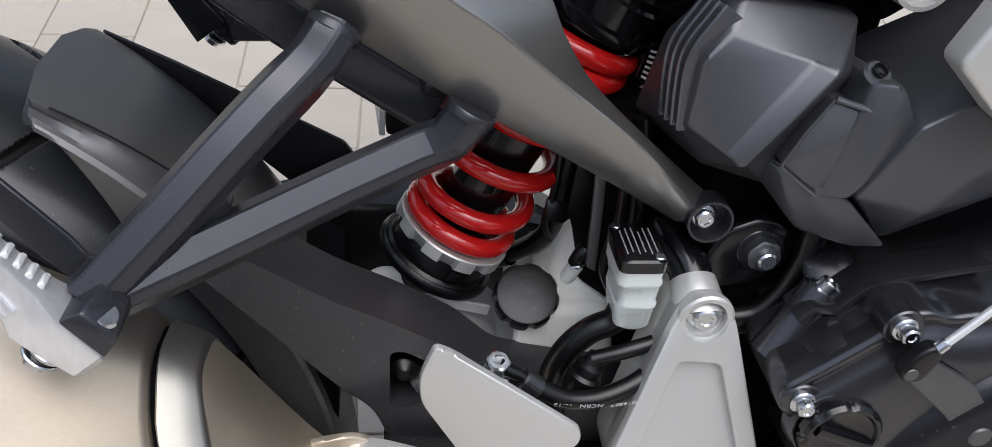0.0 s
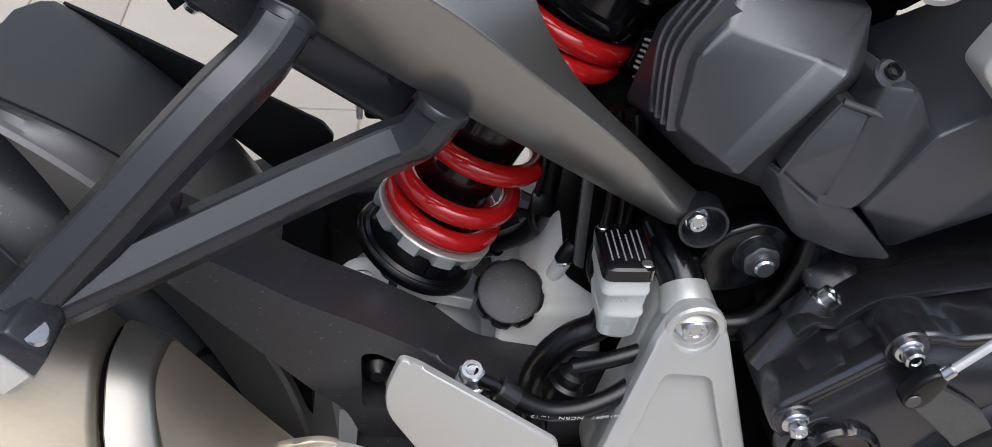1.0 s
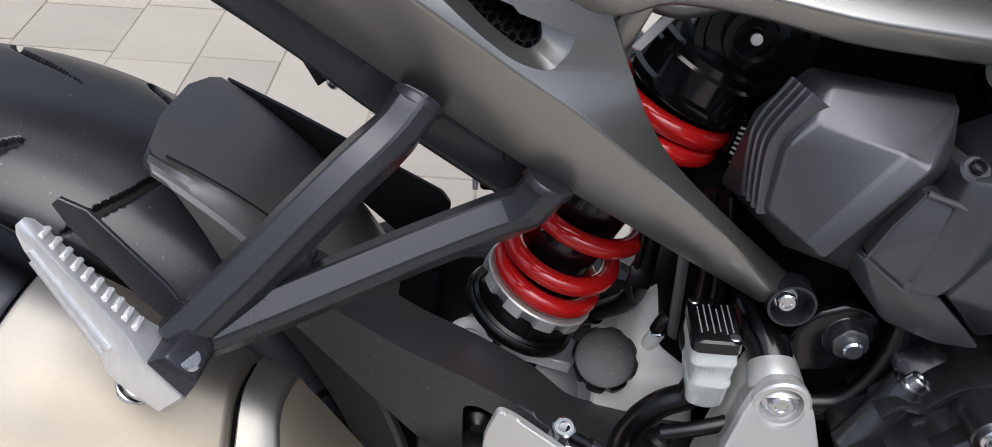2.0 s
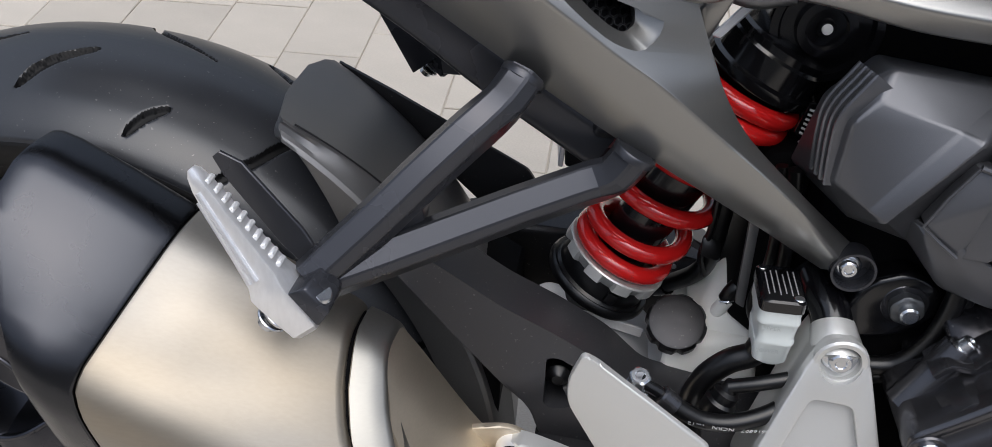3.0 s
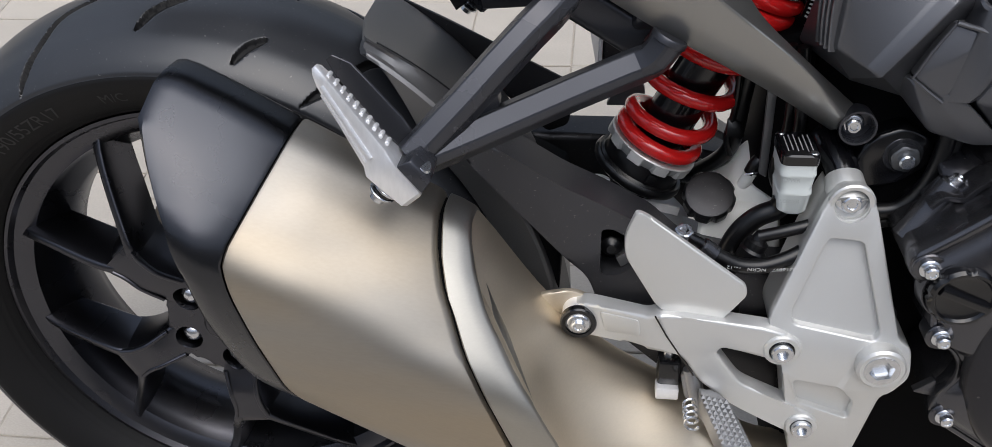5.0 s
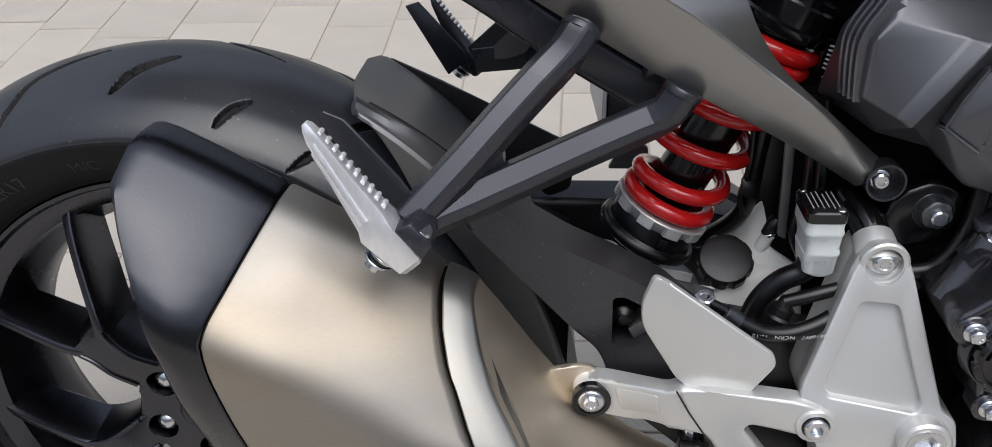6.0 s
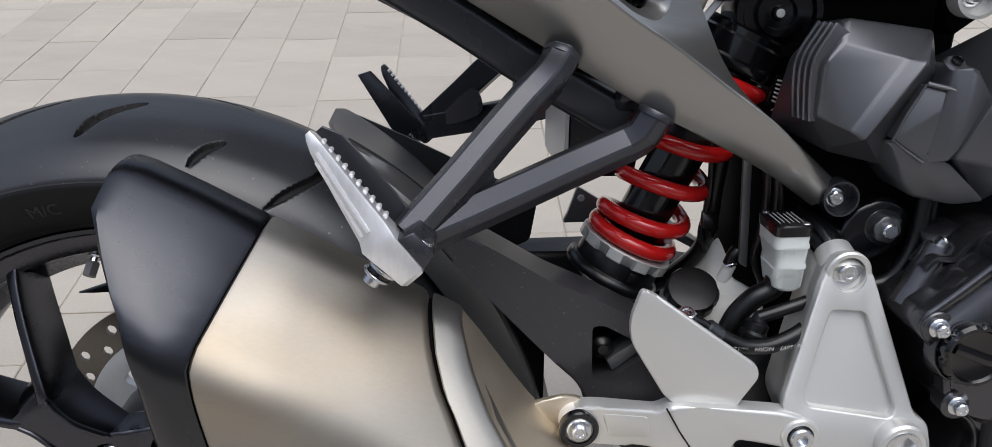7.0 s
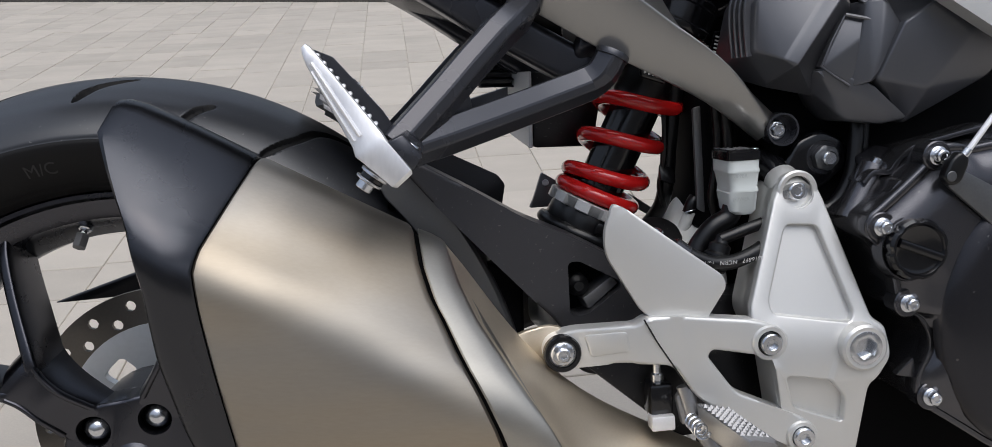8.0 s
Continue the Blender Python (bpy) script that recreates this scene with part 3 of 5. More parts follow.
part("pocket_rib", hull([(399, -98, 118), (424, -98, 135), (430, -98, 129), (404, -98, 108), (396, -76, 118), (424, -76, 137), (432, -76, 127), (402, -76, 106)], 1.2, 2), cast_grey, swing, "grey cast rib inside the opening")
part("grommet", lathe([(0.05, 12), (4, 12), (5, 10), (8, 8), (9.5, 6), (9.5, -3)], (395, -92, 130), OUT, 28, closed=False), hose_rubber, swing, "black rubber grommet")
part("pivot_tube", cylinder((608, -130, 75), (0, 1, 0), 22, 260, 2), engine_black, swing)
bridge = part("swingarm_bridge", hull([(366, -66, 152), (440, -66, 124), (470, -58, 96), (372, 50, 112), (452, 50, 104), (474, 50, 80), (366, -66, 90), (474, -58, 40), (372, 50, 60), (474, 50, 40)], 9, 3), cast_light, swing, "light grey cast swingarm bridge")
part("bridge_tail", hull([(448, -62, 108), (478, -62, 86), (560, -66, 72), (560, -66, 50), (448, -62, 60), (448, 20, 100), (478, 20, 84), (560, 20, 60), (560, 20, 40), (448, 20, 50)], 7, 3), cast_light, swing)
part("bridge_rib", sweep([(404, -30, 139), (455, -30, 126)], rounded([(-2, -4), (2, -4), (1.4, 4), (-1.4, 4)], 0.5, 1)), cast_light, swing)
part("bridge_hole", lathe([(9, 0), (14, 0), (17, 1.5), (18, -6), (9, -6)], (382, -32, 145), (0.2, -0.6, 0.75), 28), cast_light, swing)
part("bridge_hole_core", cylinder((382, -31, 142), (0.2, -0.6, 0.75), 9.5, 2, 0.5), alloy, swing)
part("bridge_plug", lathe([(0.05, 0.6), (5, 0.6), (5.6, 2), (7, 2), (7.6, 0), (7.6, -4)], (402, -24, 137), (0.1, -0.5, 0.86), 28, closed=False), gloss_black, swing, "black rubber plug")
part("bridge_sticker", hull([(396, -12, 137), (412, -12, 133), (398, -20, 141), (414, -20, 137), (396, -12, 138), (414, -20, 138)], 0.2, 1), silver, swing)
for k in range(3):
    part("sticker_bar", hull([(399 + 5 * k, -15, 138.4 - 1.2 * k), (402 + 5 * k, -15, 137.8 - 1.2 * k), (399 + 5 * k, -18, 140.4 - 1.2 * k), (402 + 5 * k, -18, 139.8 - 1.2 * k), (399 + 5 * k, -15, 139.0 - 1.2 * k), (402 + 5 * k, -18, 140.4 - 1.2 * k)], 0.05, 1), gloss_black, swing)

def hug_section(a):
    """The hugger's section at an angle round the wheel: a crease that wanders inwards to the front, a fold and a lower edge."""
    c = max(0.0, min(26.0, 57.5 - a))
    yc, rb = -78 + 1.2 * c, 351 - 1.9 * min(c, 16)
    return [(rb, -82), (rb + 1, -84), (350, -84.5), (353, -82.5), (354.5, -79.5), (358.5, yc * 0.5 - 39.5), (361.3, yc - 2), (362, yc), (361.6, yc + 2), (359, yc * 0.6 + 10), (357, 15), (355, 42), (353, 54), (350, 60), (338, 61),
            (338, 58), (349, 56), (351, 40), (353, 15), (355, yc * 0.6 + 10), (358, yc + 3), (354.5, yc * 0.5 - 38), (350.5, -78), (348, -80)]


def hugger_shape(a0, a1, n):
    verts, faces = [], []
    for i in range(n + 1):
        f = (i / n) ** 1.6
        ring = hug_section(a0 + (a1 - a0) * f)
        k = len(ring)
        for r, y in ring:
            back = np.interp(y, [-96, -84, -81, -77, -60, -40, -20, 0, 20, 40, 56, 61], [4.6, 3.6, 2.9, 2.0, 1.2, 0.6, 0.25, 0, 0.25, 1.0, 2.2, 3.4])
            verts.append(polar(r, a0 + (a1 - a0) * f - back * max(0.0, 1 - 6 * f), y))
    for i in range(n):
        for j in range(k):
            faces.append((i * k + j, i * k + (j + 1) % k, (i + 1) * k + (j + 1) % k, (i + 1) * k + j))
    return verts, faces + [tuple(range(k))[::-1], tuple(range(n * k, (n + 1) * k))]


hugger = part("rear_hugger", hugger_shape(59.5, -28, 70), hugger_black, label="matt black rear wheel hugger", sharp=24)
part("hugger_lip", sweep([polar(362.1, a, -78 + 1.2 * max(0.0, min(26.0, 57.5 - a))) for a in np.linspace(55.8, 30, 30)], circle(0.8, 8)), plastic_black, hugger)
part("hugger_fin", prism(rounded([(191, 294), (236, 272.5), (350, 213), (357, 203), (350, 168), (330, 160), (300, 188), (263, 222), (236, 250)], [1, 1, 3, 3, 5, 5, 5, 5, 5], 3), 60, 64, 0.8, 2), plastic_black, hugger, "black upright fin along the far edge")
# near-black hull added to darken the gap between tyre and swingarm
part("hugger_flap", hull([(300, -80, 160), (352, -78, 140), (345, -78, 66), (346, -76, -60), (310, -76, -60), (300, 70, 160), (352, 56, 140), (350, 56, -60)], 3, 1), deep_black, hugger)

# ---- shock absorber ----
S0, S1 = np.array([404.0, -10, 136]), np.array([527.0, -22, 381])
SD = (S1 - S0) / np.linalg.norm(S1 - S0)


def along(h):
    return S0 + SD * h


shock = part("shock_absorber", lathe([(0.05, 0), (20, 0), (22, 20), (22, 210), (25, 212), (26, 216), (26, 226), (20, 228), (0.05, 228)], S0, SD, 40, closed=False), gloss_black, label="black shock absorber body")
q, p_, _ = frame_of(SD)
q, p_ = np.array(q), np.array(p_)
face = math.atan2(-p_[1], -q[1])
coil = []
for i in range(int(6.4 * 30) + 1):
    t = -0.75 + i / 30
    h = np.interp(t, [-0.75, -0.2, 0.1, 0.5, 1, 2, 3, 3.5, 4, 4.5, 5, 5.7], [65, 65.5, 67, 73, 86, 122, 158, 181, 203, 211, 217, 222])
    a = face + 2 * math.pi * t
    coil.append(along(h) + q * 34.2 * math.cos(a) + p_ * 34.2 * math.sin(a))
part("coil_spring", sweep(coil, circle(6.8, 16), up=tuple(SD)), spring_red, shock, "gloss red coil spring")
part("preload_collar", lathe([(24, 48), (40, 48), (41.5, 49), (41.5, 57.5), (40.5, 58.5), (24, 58.5)], S0, SD, 120, wave=lambda a, j: 0.9 if (1 <= j <= 2 and (math.degrees(a) % 36) < 13) else 1.0), silver, shock, "notched silver preload collar")
part("lower_cup", lathe([(24, 28), (36, 28), (37, 34), (36.5, 44), (35, 50), (24, 50)], S0, SD, 48), hose_rubber, shock)
part("cup_boss", hull([tuple(along(h) + (q * math.cos(face + a) + p_ * math.sin(face + a)) * r) for h in (35, 46) for a in (0.05, 0.3) for r in (35, 40)], 2.5, 2), hose_rubber, shock)
part("rubber_flange", lathe([(24, 22), (38, 22), (42.5, 25), (43.5, 28), (43, 31), (41.5, 33), (39, 32), (37, 34), (24, 35)], S0, SD, 56), hose_rubber, shock, "wide black rubber flange")
part("bump_rubber", lathe([(20, 160), (25, 160), (26, 164), (25, 168), (26, 172), (25, 176), (26, 180), (26, 205), (20, 205)], S0, SD, 40), hose_rubber, shock)
part("shock_top", lathe([(0.05, 228), (38, 228), (39, 230), (39, 235), (36, 237), (36, 252), (34.5, 254), (34.5, 259), (32, 261), (0.05, 261)], S0, SD, 48, closed=False), gloss_black, shock, "gloss black upper spring cup")
part("shock_foot", hull([(392, -34, 116), (436, -34, 104), (392, 30, 112), (436, 30, 100), (388, -28, 146), (425, -28, 150), (388, 26, 142), (425, 26, 146)], 6, 3), gloss_black, shock)

# ---- frame: subframe casting and brackets ----
rail_secs = [
    [(556, -92, 240), (564, -106, 254), (574, -93, 260), (560, -70, 248)],
    [(507, -107, 275), (521, -125, 304), (533, -100, 296), (512, -75, 286)],
    [(447, -107, 308), (470, -126, 344), (497, -100, 329), (470, -72, 325)],
    [(414, -107, 326), (438, -127, 368), (480, -100, 353), (440, -70, 345)],
    [(370, -107, 353), (405, -130, 389), (470, -100, 374), (410, -70, 378)],
    [(310, -104, 390), (366, -136, 417), (459, -102, 399), (360, -70, 410)],
    [(240, -100, 434), (306, -140, 460), (445, -104, 434), (320, -70, 452)],
]


def lofted_rail():
    secs = [np.array((s[0], (s[0][0] * 0.5 + s[1][0] * 0.5, s[0][1] * 0.5 + s[1][1] * 0.5 - 2.5, s[0][2] * 0.5 + s[1][2] * 0.5 - 1.5), s[1], s[2], s[3]), float) for s in rail_secs]
    stack = smooth_line([s.ravel() for s in secs], 5).reshape(-1, 5, 3)
    rings = [rounded([tuple(p) for p in s], [2, 12, 3, 3, 2], 3) for s in stack]
    return loft(rings)


rail = part("seat_rail", lofted_rail(), frame_black, label="dark satin cast seat rail", sharp=20)
part("end_cup", lathe([(13.8, -12), (13.8, 3), (12.2, 3), (12.0, -8), (0.05, -8)], (572, -106, 249.5), OUT, 40, closed=False), satin_black, rail)
bolt((570, -99, 249), OUT, 11, 7, 8.5, rail, name="rail_bolt")
part("rail_lug", hull([(404, -100, 324), (440, -98, 334), (445, -75, 325), (398, -75, 318), (410, -95, 350), (445, -95, 350), (408, -70, 300), (440, -70, 302)], 3, 2), satin_black, rail)
part("subframe_tube", sweep(smooth_line([(150, -62, 470), (280, -66, 392), (340, -70, 352), (412, -74, 308)], 6), rounded([(-18, -17), (16, -17), (18, 14), (-16, 18)], 7, 4)), satin_black, label="black subframe beam under the seat")


pocket_r = [4, 8, 7, 6, 6, 8, 4]
pocket_pts = rounded([(378, 429), (396, 410), (410, 399), (418, 395), (424, 399), (422, 409), (414, 431)], pocket_r, 5)
pocket_rim_pts = rounded([(364, 428), (388, 406), (408, 390), (425, 383), (433, 390), (430, 404), (422, 434)], pocket_r, 5)
R3, E3, R4 = Vector(rail_secs[4][1]), Vector(rail_secs[4][2]), Vector(rail_secs[5][1])
rail_n = (E3 - R3).cross(R4 - R3).normalized()
rail_n = -rail_n if rail_n.y > 0 else rail_n


def on_rail(x, z, h):
    """A place over the rail's upper facet, h mm out from it."""
    y = R3.y - (rail_n.x * (x - R3.x) + rail_n.z * (z - R3.z)) / rail_n.y
    return tuple(Vector((x, y, z)) + rail_n * h)


def inside(x, z, pts):
    odd = False
    for (x0, z0), (x1, z1) in zip(pts, pts[1:] + pts[:1]):
        if (z0 > z) != (z1 > z) and x < (x1 - x0) * (z - z0) / (z1 - z0) + x0:
            odd = not odd
    return odd


def grown(pts, k):
    cx, cz = sum(p[0] for p in pts) / len(pts), sum(p[1] for p in pts) / len(pts)
    return [(cx + (x - cx) * k, cz + (z - cz) * k) for x, z in pts]


carved(rail, loft([[on_rail(x, z, h) for x, z in pts] for pts, h in ((grown(pocket_rim_pts, 1.12), 5), (pocket_rim_pts, 0.5), (pocket_pts, -7), (pocket_pts, -12))]))
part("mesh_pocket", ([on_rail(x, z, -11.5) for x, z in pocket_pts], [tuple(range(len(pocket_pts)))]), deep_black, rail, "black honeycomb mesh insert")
hex_v, hex_f = [], []
for i in range(12):
    for j in range(13):
        cx, cz = 366 + 5.2 * i + 2.6 * (j % 2), 388 + 4.5 * j
        if inside(cx, cz, grown(pocket_pts, 0.96)):
            n0 = len(hex_v)
            for r, h in ((2.9, -11), (2.7, -9), (2.3, -9), (2.0, -11)):
                hex_v += [on_rail(cx + r * math.cos(math.pi / 3 * q_ + 0.52), cz + r * math.sin(math.pi / 3 * q_ + 0.52), h) for q_ in range(6)]
            hex_f += [(n0 + 6 * m + a, n0 + 6 * m + (a + 1) % 6, n0 + 6 * m + 6 + (a + 1) % 6, n0 + 6 * m + 6 + a) for a in range(6) for m in range(3)]
part("honeycomb_mesh", (hex_v, hex_f), plastic_black, rail)


def mirrored(shape):
    v, f = shape
    return [(x, -y, z) for x, y, z in v], [tuple(g)[::-1] for g in f]


def passenger_bracket(side):
    """The forked passenger footrest bracket with its folded peg; side -1 is the right one."""
    flip = (lambda s: s) if side < 0 else mirrored
    sec = rounded([(-9, -13), (2, -14), (10, -2.8), (10, 5.4), (2, 15.6), (-9, 13.5)], 1.0, 1)
    sec_low = rounded([(-9, -13), (2, -14), (10, -3.5), (10, 3.2), (2, 15.6), (-9, 13.5)], 1.0, 1)

    def arm(line, shape):
        def section(t):
            m = min(1.0, max(0.0, (t - 0.52) / 0.2))
            k = 0.94 + 0.05 * t
            return [(a * (k * (1 - m) + 13.4 / math.hypot(a, b) * m), b * (k * (1 - m) + 13.4 / math.hypot(a, b) * m)) for a, b in shape]
        return sweep(line, section)
    bracket = part("passenger_bracket", flip(arm([(254, -194, 258), (270, -185, 273), (290, -174, 292), (312, -161, 314), (334, -148, 335), (341, -143, 341), (347, -136, 346), (351.5, -129, 350), (355, -122, 354), (358, -117.5, 358), (361, -113, 363)], sec)), satin_black, label="satin black forked passenger footrest bracket", sharp=15)
    part("lower_arm", flip(arm([(254, -192, 255), (290, -172, 263.5), (325, -152, 272.5), (362, -132, 282.5), (400, -114, 293), (409, -111.5, 296), (415.5, -111, 299.5), (420, -111, 303.5), (423.5, -111, 308.5), (427, -111, 314), (430, -111, 320)], sec_low)), satin_black, bracket, sharp=15)
    part("web", flip(raw(prism(rounded([(256, 256), (288, 291), (302, 302), (309, 294), (311, 282), (306, 274), (286, 264)], [3, 4, 6, 6, 6, 5, 4], 4), -8, 6, 2.5, 3, bulge=lambda c: Vector((c.x, c.y - 184 + (c.x - 265) * 0.8, c.z))))), satin_black, bracket)
    for c, way in (((361, -113, 363), (0.45, 0.50, 0.74)), ((430, -111, 320), (0.45, 0.06, 0.89))):
        part("mount_boss", flip(lathe([(12.8, -5), (13.9, -4.6), (14, -0.8), (13.2, 0.4), (0.05, 0.4), (0.05, -5)], c, way, 40)), satin_black, bracket, sharp=40)
    return bracket


def peg_shape(long):
    d, up_ = np.array([-0.63, 0, 0.777]), np.array([0.777, 0, 0.63])
    o = np.array([252, -205, 252.0])

    def at(l, w, y):
        return tuple(o + d * l * long + up_ * w + np.array([0, y, 0]))
    return at


for side in (-1, 1):
    br = passenger_bracket(side)
    flip = (lambda s: s) if side < 0 else mirrored
    at = peg_shape(1.0 if side < 0 else 0.84)
    rings = []
    for l, w0, w1, y0, y1 in ((-14, -12, 2, -12, 10), (-11, -14, 4, -14, 12), (14, -17, 5, -14, 12), (20, -18, 6, -13, 9), (26, -15, 6.5, -11, 7), (55, -8, 8, -9, 5), (86, 0, 10, -7, 4), (93, 3, 10, -6, 3), (96, 5, 9, -4, 1)):
        rings.append(rounded([at(l, w0, y0), at(l, w1, y0), at(l, w1, y1), at(l, w0, y1)], 2.2, 2))
    part("folded_footpeg", flip(loft(rings)), peg_silver if side < 0 else satin_black, br, "polished alloy folding footpeg" if side < 0 else "black underside of the far footpeg", sharp=30)
    if side < 0:
        part("peg_groove", sweep([at(28, -6, -11.6), at(84, 3.5, -7.4)], circle(1.6, 8)), peg_silver, br)
        part("peg_groove", sweep([at(28, -11, -11.2), at(80, -0.5, -7.6)], circle(1.2, 8)), peg_silver, br)
        part("peg_backing", loft([rounded([at(l, w0, 22), at(l, w1, 22), at(l, w1, 25), at(l, w0, 25)], 0.6, 1) for l, w0, w1 in ((4, 0, 12), (30, -2, 16), (80, 1, 16), (92, 4, 10))]), satin_black, br)
    else:
        part("peg_backing", hull([(182, 186, 312), (196, 186, 316), (222, 186, 240), (246, 186, 258), (182, 190, 312), (196, 190, 316), (222, 190, 240), (246, 190, 258)], 1.2, 2), satin_black, br)
    for k in range(10):
        l = 27 + 6.5 * k
        w = 5.0 + 0.045 * l
        part("peg_tooth", flip(raw(hull([at(l - 2.2, w - 1, -5), at(l + 2.2, w - 1, -5), at(l - 2.2, w - 1, 5), at(l + 2.2, w - 1, 5), at(l - 1.1, w + 2.2, -3.5), at(l + 1.1, w + 2.2, -3.5), at(l - 1.1, w + 2.2, 4.5), at(l + 1.1, w + 2.2, 4.5)], 0.5, 1))), alloy, br)
    part("pivot_clevis", flip(raw(hull([at(-13, 4, -13), at(13, 4, -13), at(-10, 15, -12), at(10, 15, -12), at(-13, 4, 13), at(13, 4, 13), at(-10, 15, 13), at(10, 15, 13), (272, -196, 262), (262, -196, 272)], 2.5, 2))), satin_black, br)
    part("pivot_pin", flip(cylinder(at(0, 14, -4), (0.6, -0.25, 0.76), 7, 3.5, 1.4)), zinc, br, "bright zinc pivot pin")
    for k, (rr_, hh) in enumerate(((11, 2.5), (8.5, 3.5), (10, 2), (6, 6))):
        part("pivot_washer", flip(cylinder(at(2, -16 - (0, 2.6, 6.2, 8.4)[k], -2), (-0.6, 0.0, -0.76), rr_, hh, 0.6, 24)), zinc if k != 1 else gloss_black, br)

# ---- silver footrest hanger, pivot plate and heel guard ----
plate_out = rounded([(551, 200), (561, 216), (577, 216), (588, 202), (616, 100), (626, 94), (628, 70), (616, 54), (610, 46), (604, -40), (555, -40), (540, 30), (531, 74), (517, 110)], [14, 12, 12, 14, 10, 10, 12, 8, 6, 5, 5, 8, 6, 8])
recess1 = rounded([(556, 176), (582, 174), (602, 105), (598, 98), (536, 109), (534, 119)], 5)
recess2 = rounded([(541, 62), (578, 55), (592, 38), (592, 16), (549, 34)], 5)


def lean_in(c):
    """The plate stands closer to the wheel at its top and foot."""
    return Vector((c.x, c.y + max(0.0, c.z - 70) * 0.3 + max(0.0, 60 - c.z) * 0.2, c.z))


plate = part("pivot_plate", prism(plate_out, -178, -160, 3, 3, holes=[recess1, recess2], bulge=lean_in), silver, label="silver painted pivot plate with two recessed panels")
part("plate_back", prism(plate_out, -171, -138, 0, bulge=lean_in), silver, plate)
carved(plate, cylinder((570, -160, 201), (0, 1, 0), 13.5, 40, 0.5))
part("plate_boss", lathe([(12.5, -4), (12.5, 0.5), (15.5, 1.2), (17, 0), (17, -4)], (570, -138, 201), OUT, 40), silver, plate)
bolt((570, -131.5, 201), OUT, 14, 8, 11.5, plate, name="plate_bolt")
part("pivot_boss", lathe([(13.3, -6), (13.3, 8), (16.5, 8.4), (18.5, 6.5), (18.5, -6), (13.3, -6)], (604, -174, 80), OUT, 40), silver, plate)
def ring_xz(cx, cz, r, n, turn=0.0):
    return [(cx + r * math.cos(2 * math.pi * i / n + turn), cz + r * math.sin(2 * math.pi * i / n + turn)) for i in range(n)]


part("pivot_nut", prism(ring_xz(604, 80, 13.4, 40), -182.8, -168, 0.8, 2, holes=[ring_xz(604, 80, 9.6, 6, 0.3)]), zinc, plate, "pivot bolt with a hexagon socket")
part("socket_floor", cylinder((604, -173.5, 80), OUT, 11, 2, 0.3), zinc, plate)
part("plate_neck", sweep(smooth_line([(569, -128, 196), (568.5, -120, 203), (568, -110, 209)], 4), lambda t: circle(17 - 3 * t, 24)), silver, plate)
part("frame_post", sweep(smooth_line([(568, -112, 207), (567, -104, 213), (564, -94, 218), (558, -72, 226)], 5), circle(13, 20)), gloss_black, label="black frame tube above the pivot plate")

hanger_out = rounded([(353, 97), (360, 110), (377, 113), (425, 112), (433, 117), (456, 116), (524, 107), (546, 95), (544, 78), (533, 78), (521, 80), (484, 87), (480, 82), (502, 51), (531, 37), (556, 26), (571, 12), (558, -4), (531, 10), (499, 28), (470, 50), (453, 77), (414, 83), (384, 82), (360, 82)], [10, 10, 8, 8, 5, 6, 12, 10, 10, 8, 8, 4, 5, 8, 12, 12, 10, 12, 12, 10, 8, 8, 12, 10, 10])
def reach_in(c):
    """The hanger's rear arm bends in towards the wheel."""
    k = max(0.0, 434 - c.x)
    return Vector((c.x + 0.06 * k, c.y + 0.42 * k, c.z - 0.12 * k))


hanger = part("footrest_hanger", prism(hanger_out, -174, -158, 3, 3, bulge=reach_in), silver, label="silver cast rider footrest hanger")
part("hanger_panel", prism(rounded([(384, 108), (417, 108), (419, 92), (389, 90)], 3), -175, -173, 1, bulge=reach_in), silver, hanger)
part("hanger_joint", sweep([(430, -174.2, 116), (440, -174.2, 97), (464, -174.2, 58)], circle(0.7, 6)), gloss_black, hanger)
for x, y, z, r in ((370, -152, 88, 14), (529, -175, 89, 13), (555, -175, 10, 12)):
    rear = x < 400
    part("hanger_boss", lathe([(r - 3, -1), (r - 3, 1.5), (r, 1.5), (r + 1, 0), (r + 1, -5)], (x, y, z), OUT, 36), gloss_black if rear else silver, hanger)
    part("bolt_washer", cylinder((x, y + 1, z), OUT, r - 3.4, 1.8, 0.5), cast_alloy if rear else gloss_black, hanger)
    bolt((x, y, z), OUT, 11 if rear else 17, 6, 9.5 if rear else 0, hanger, name="hanger_bolt", dome=not rear, socket=0 if rear else 4)
part("stay_bush", cylinder((370, -130, 88), OUT, 14, 20, 2), alloy, hanger)
wing_out = rounded([(411, 206), (403, 184), (404, 166), (430, 121), (440, 113), (480, 106), (499, 134), (497, 143), (420, 202)], [4, 8, 8, 6, 6, 6, 8, 6, 5])
part("heel_guard", prism(wing_out, -167, -162, 2, 2), silver, label="flat silver heel guard plate")
part("exhaust_stay", prism(rounded([(318, 92), (340, 103), (366, 108), (384, 98), (384, 80), (362, 70), (340, 72)], [4, 8, 10, 10, 10, 8, 6]), -134, -129, 1.5), bright_steel, muffler)
peg2 = part("rider_footpeg", loft([rounded([(x - w, y, z + t), (x + w, y, z + t - 5), (x + w * 0.8, y, z - t * 2.6), (x - w * 0.8, y, z - t * 2.2)], 3.5, 3) for x, y, z, w, t in ((478, -176, 40, 9, 7), (481, -184, 40, 12, 7.5), (488, -206, 37, 13, 7.5), (496, -232, 33, 13, 7.5), (497, -236, 33, 10, 6))]), cast_alloy, label="cast alloy rider footpeg with pyramid studs")
studs_v, studs_f = [], []
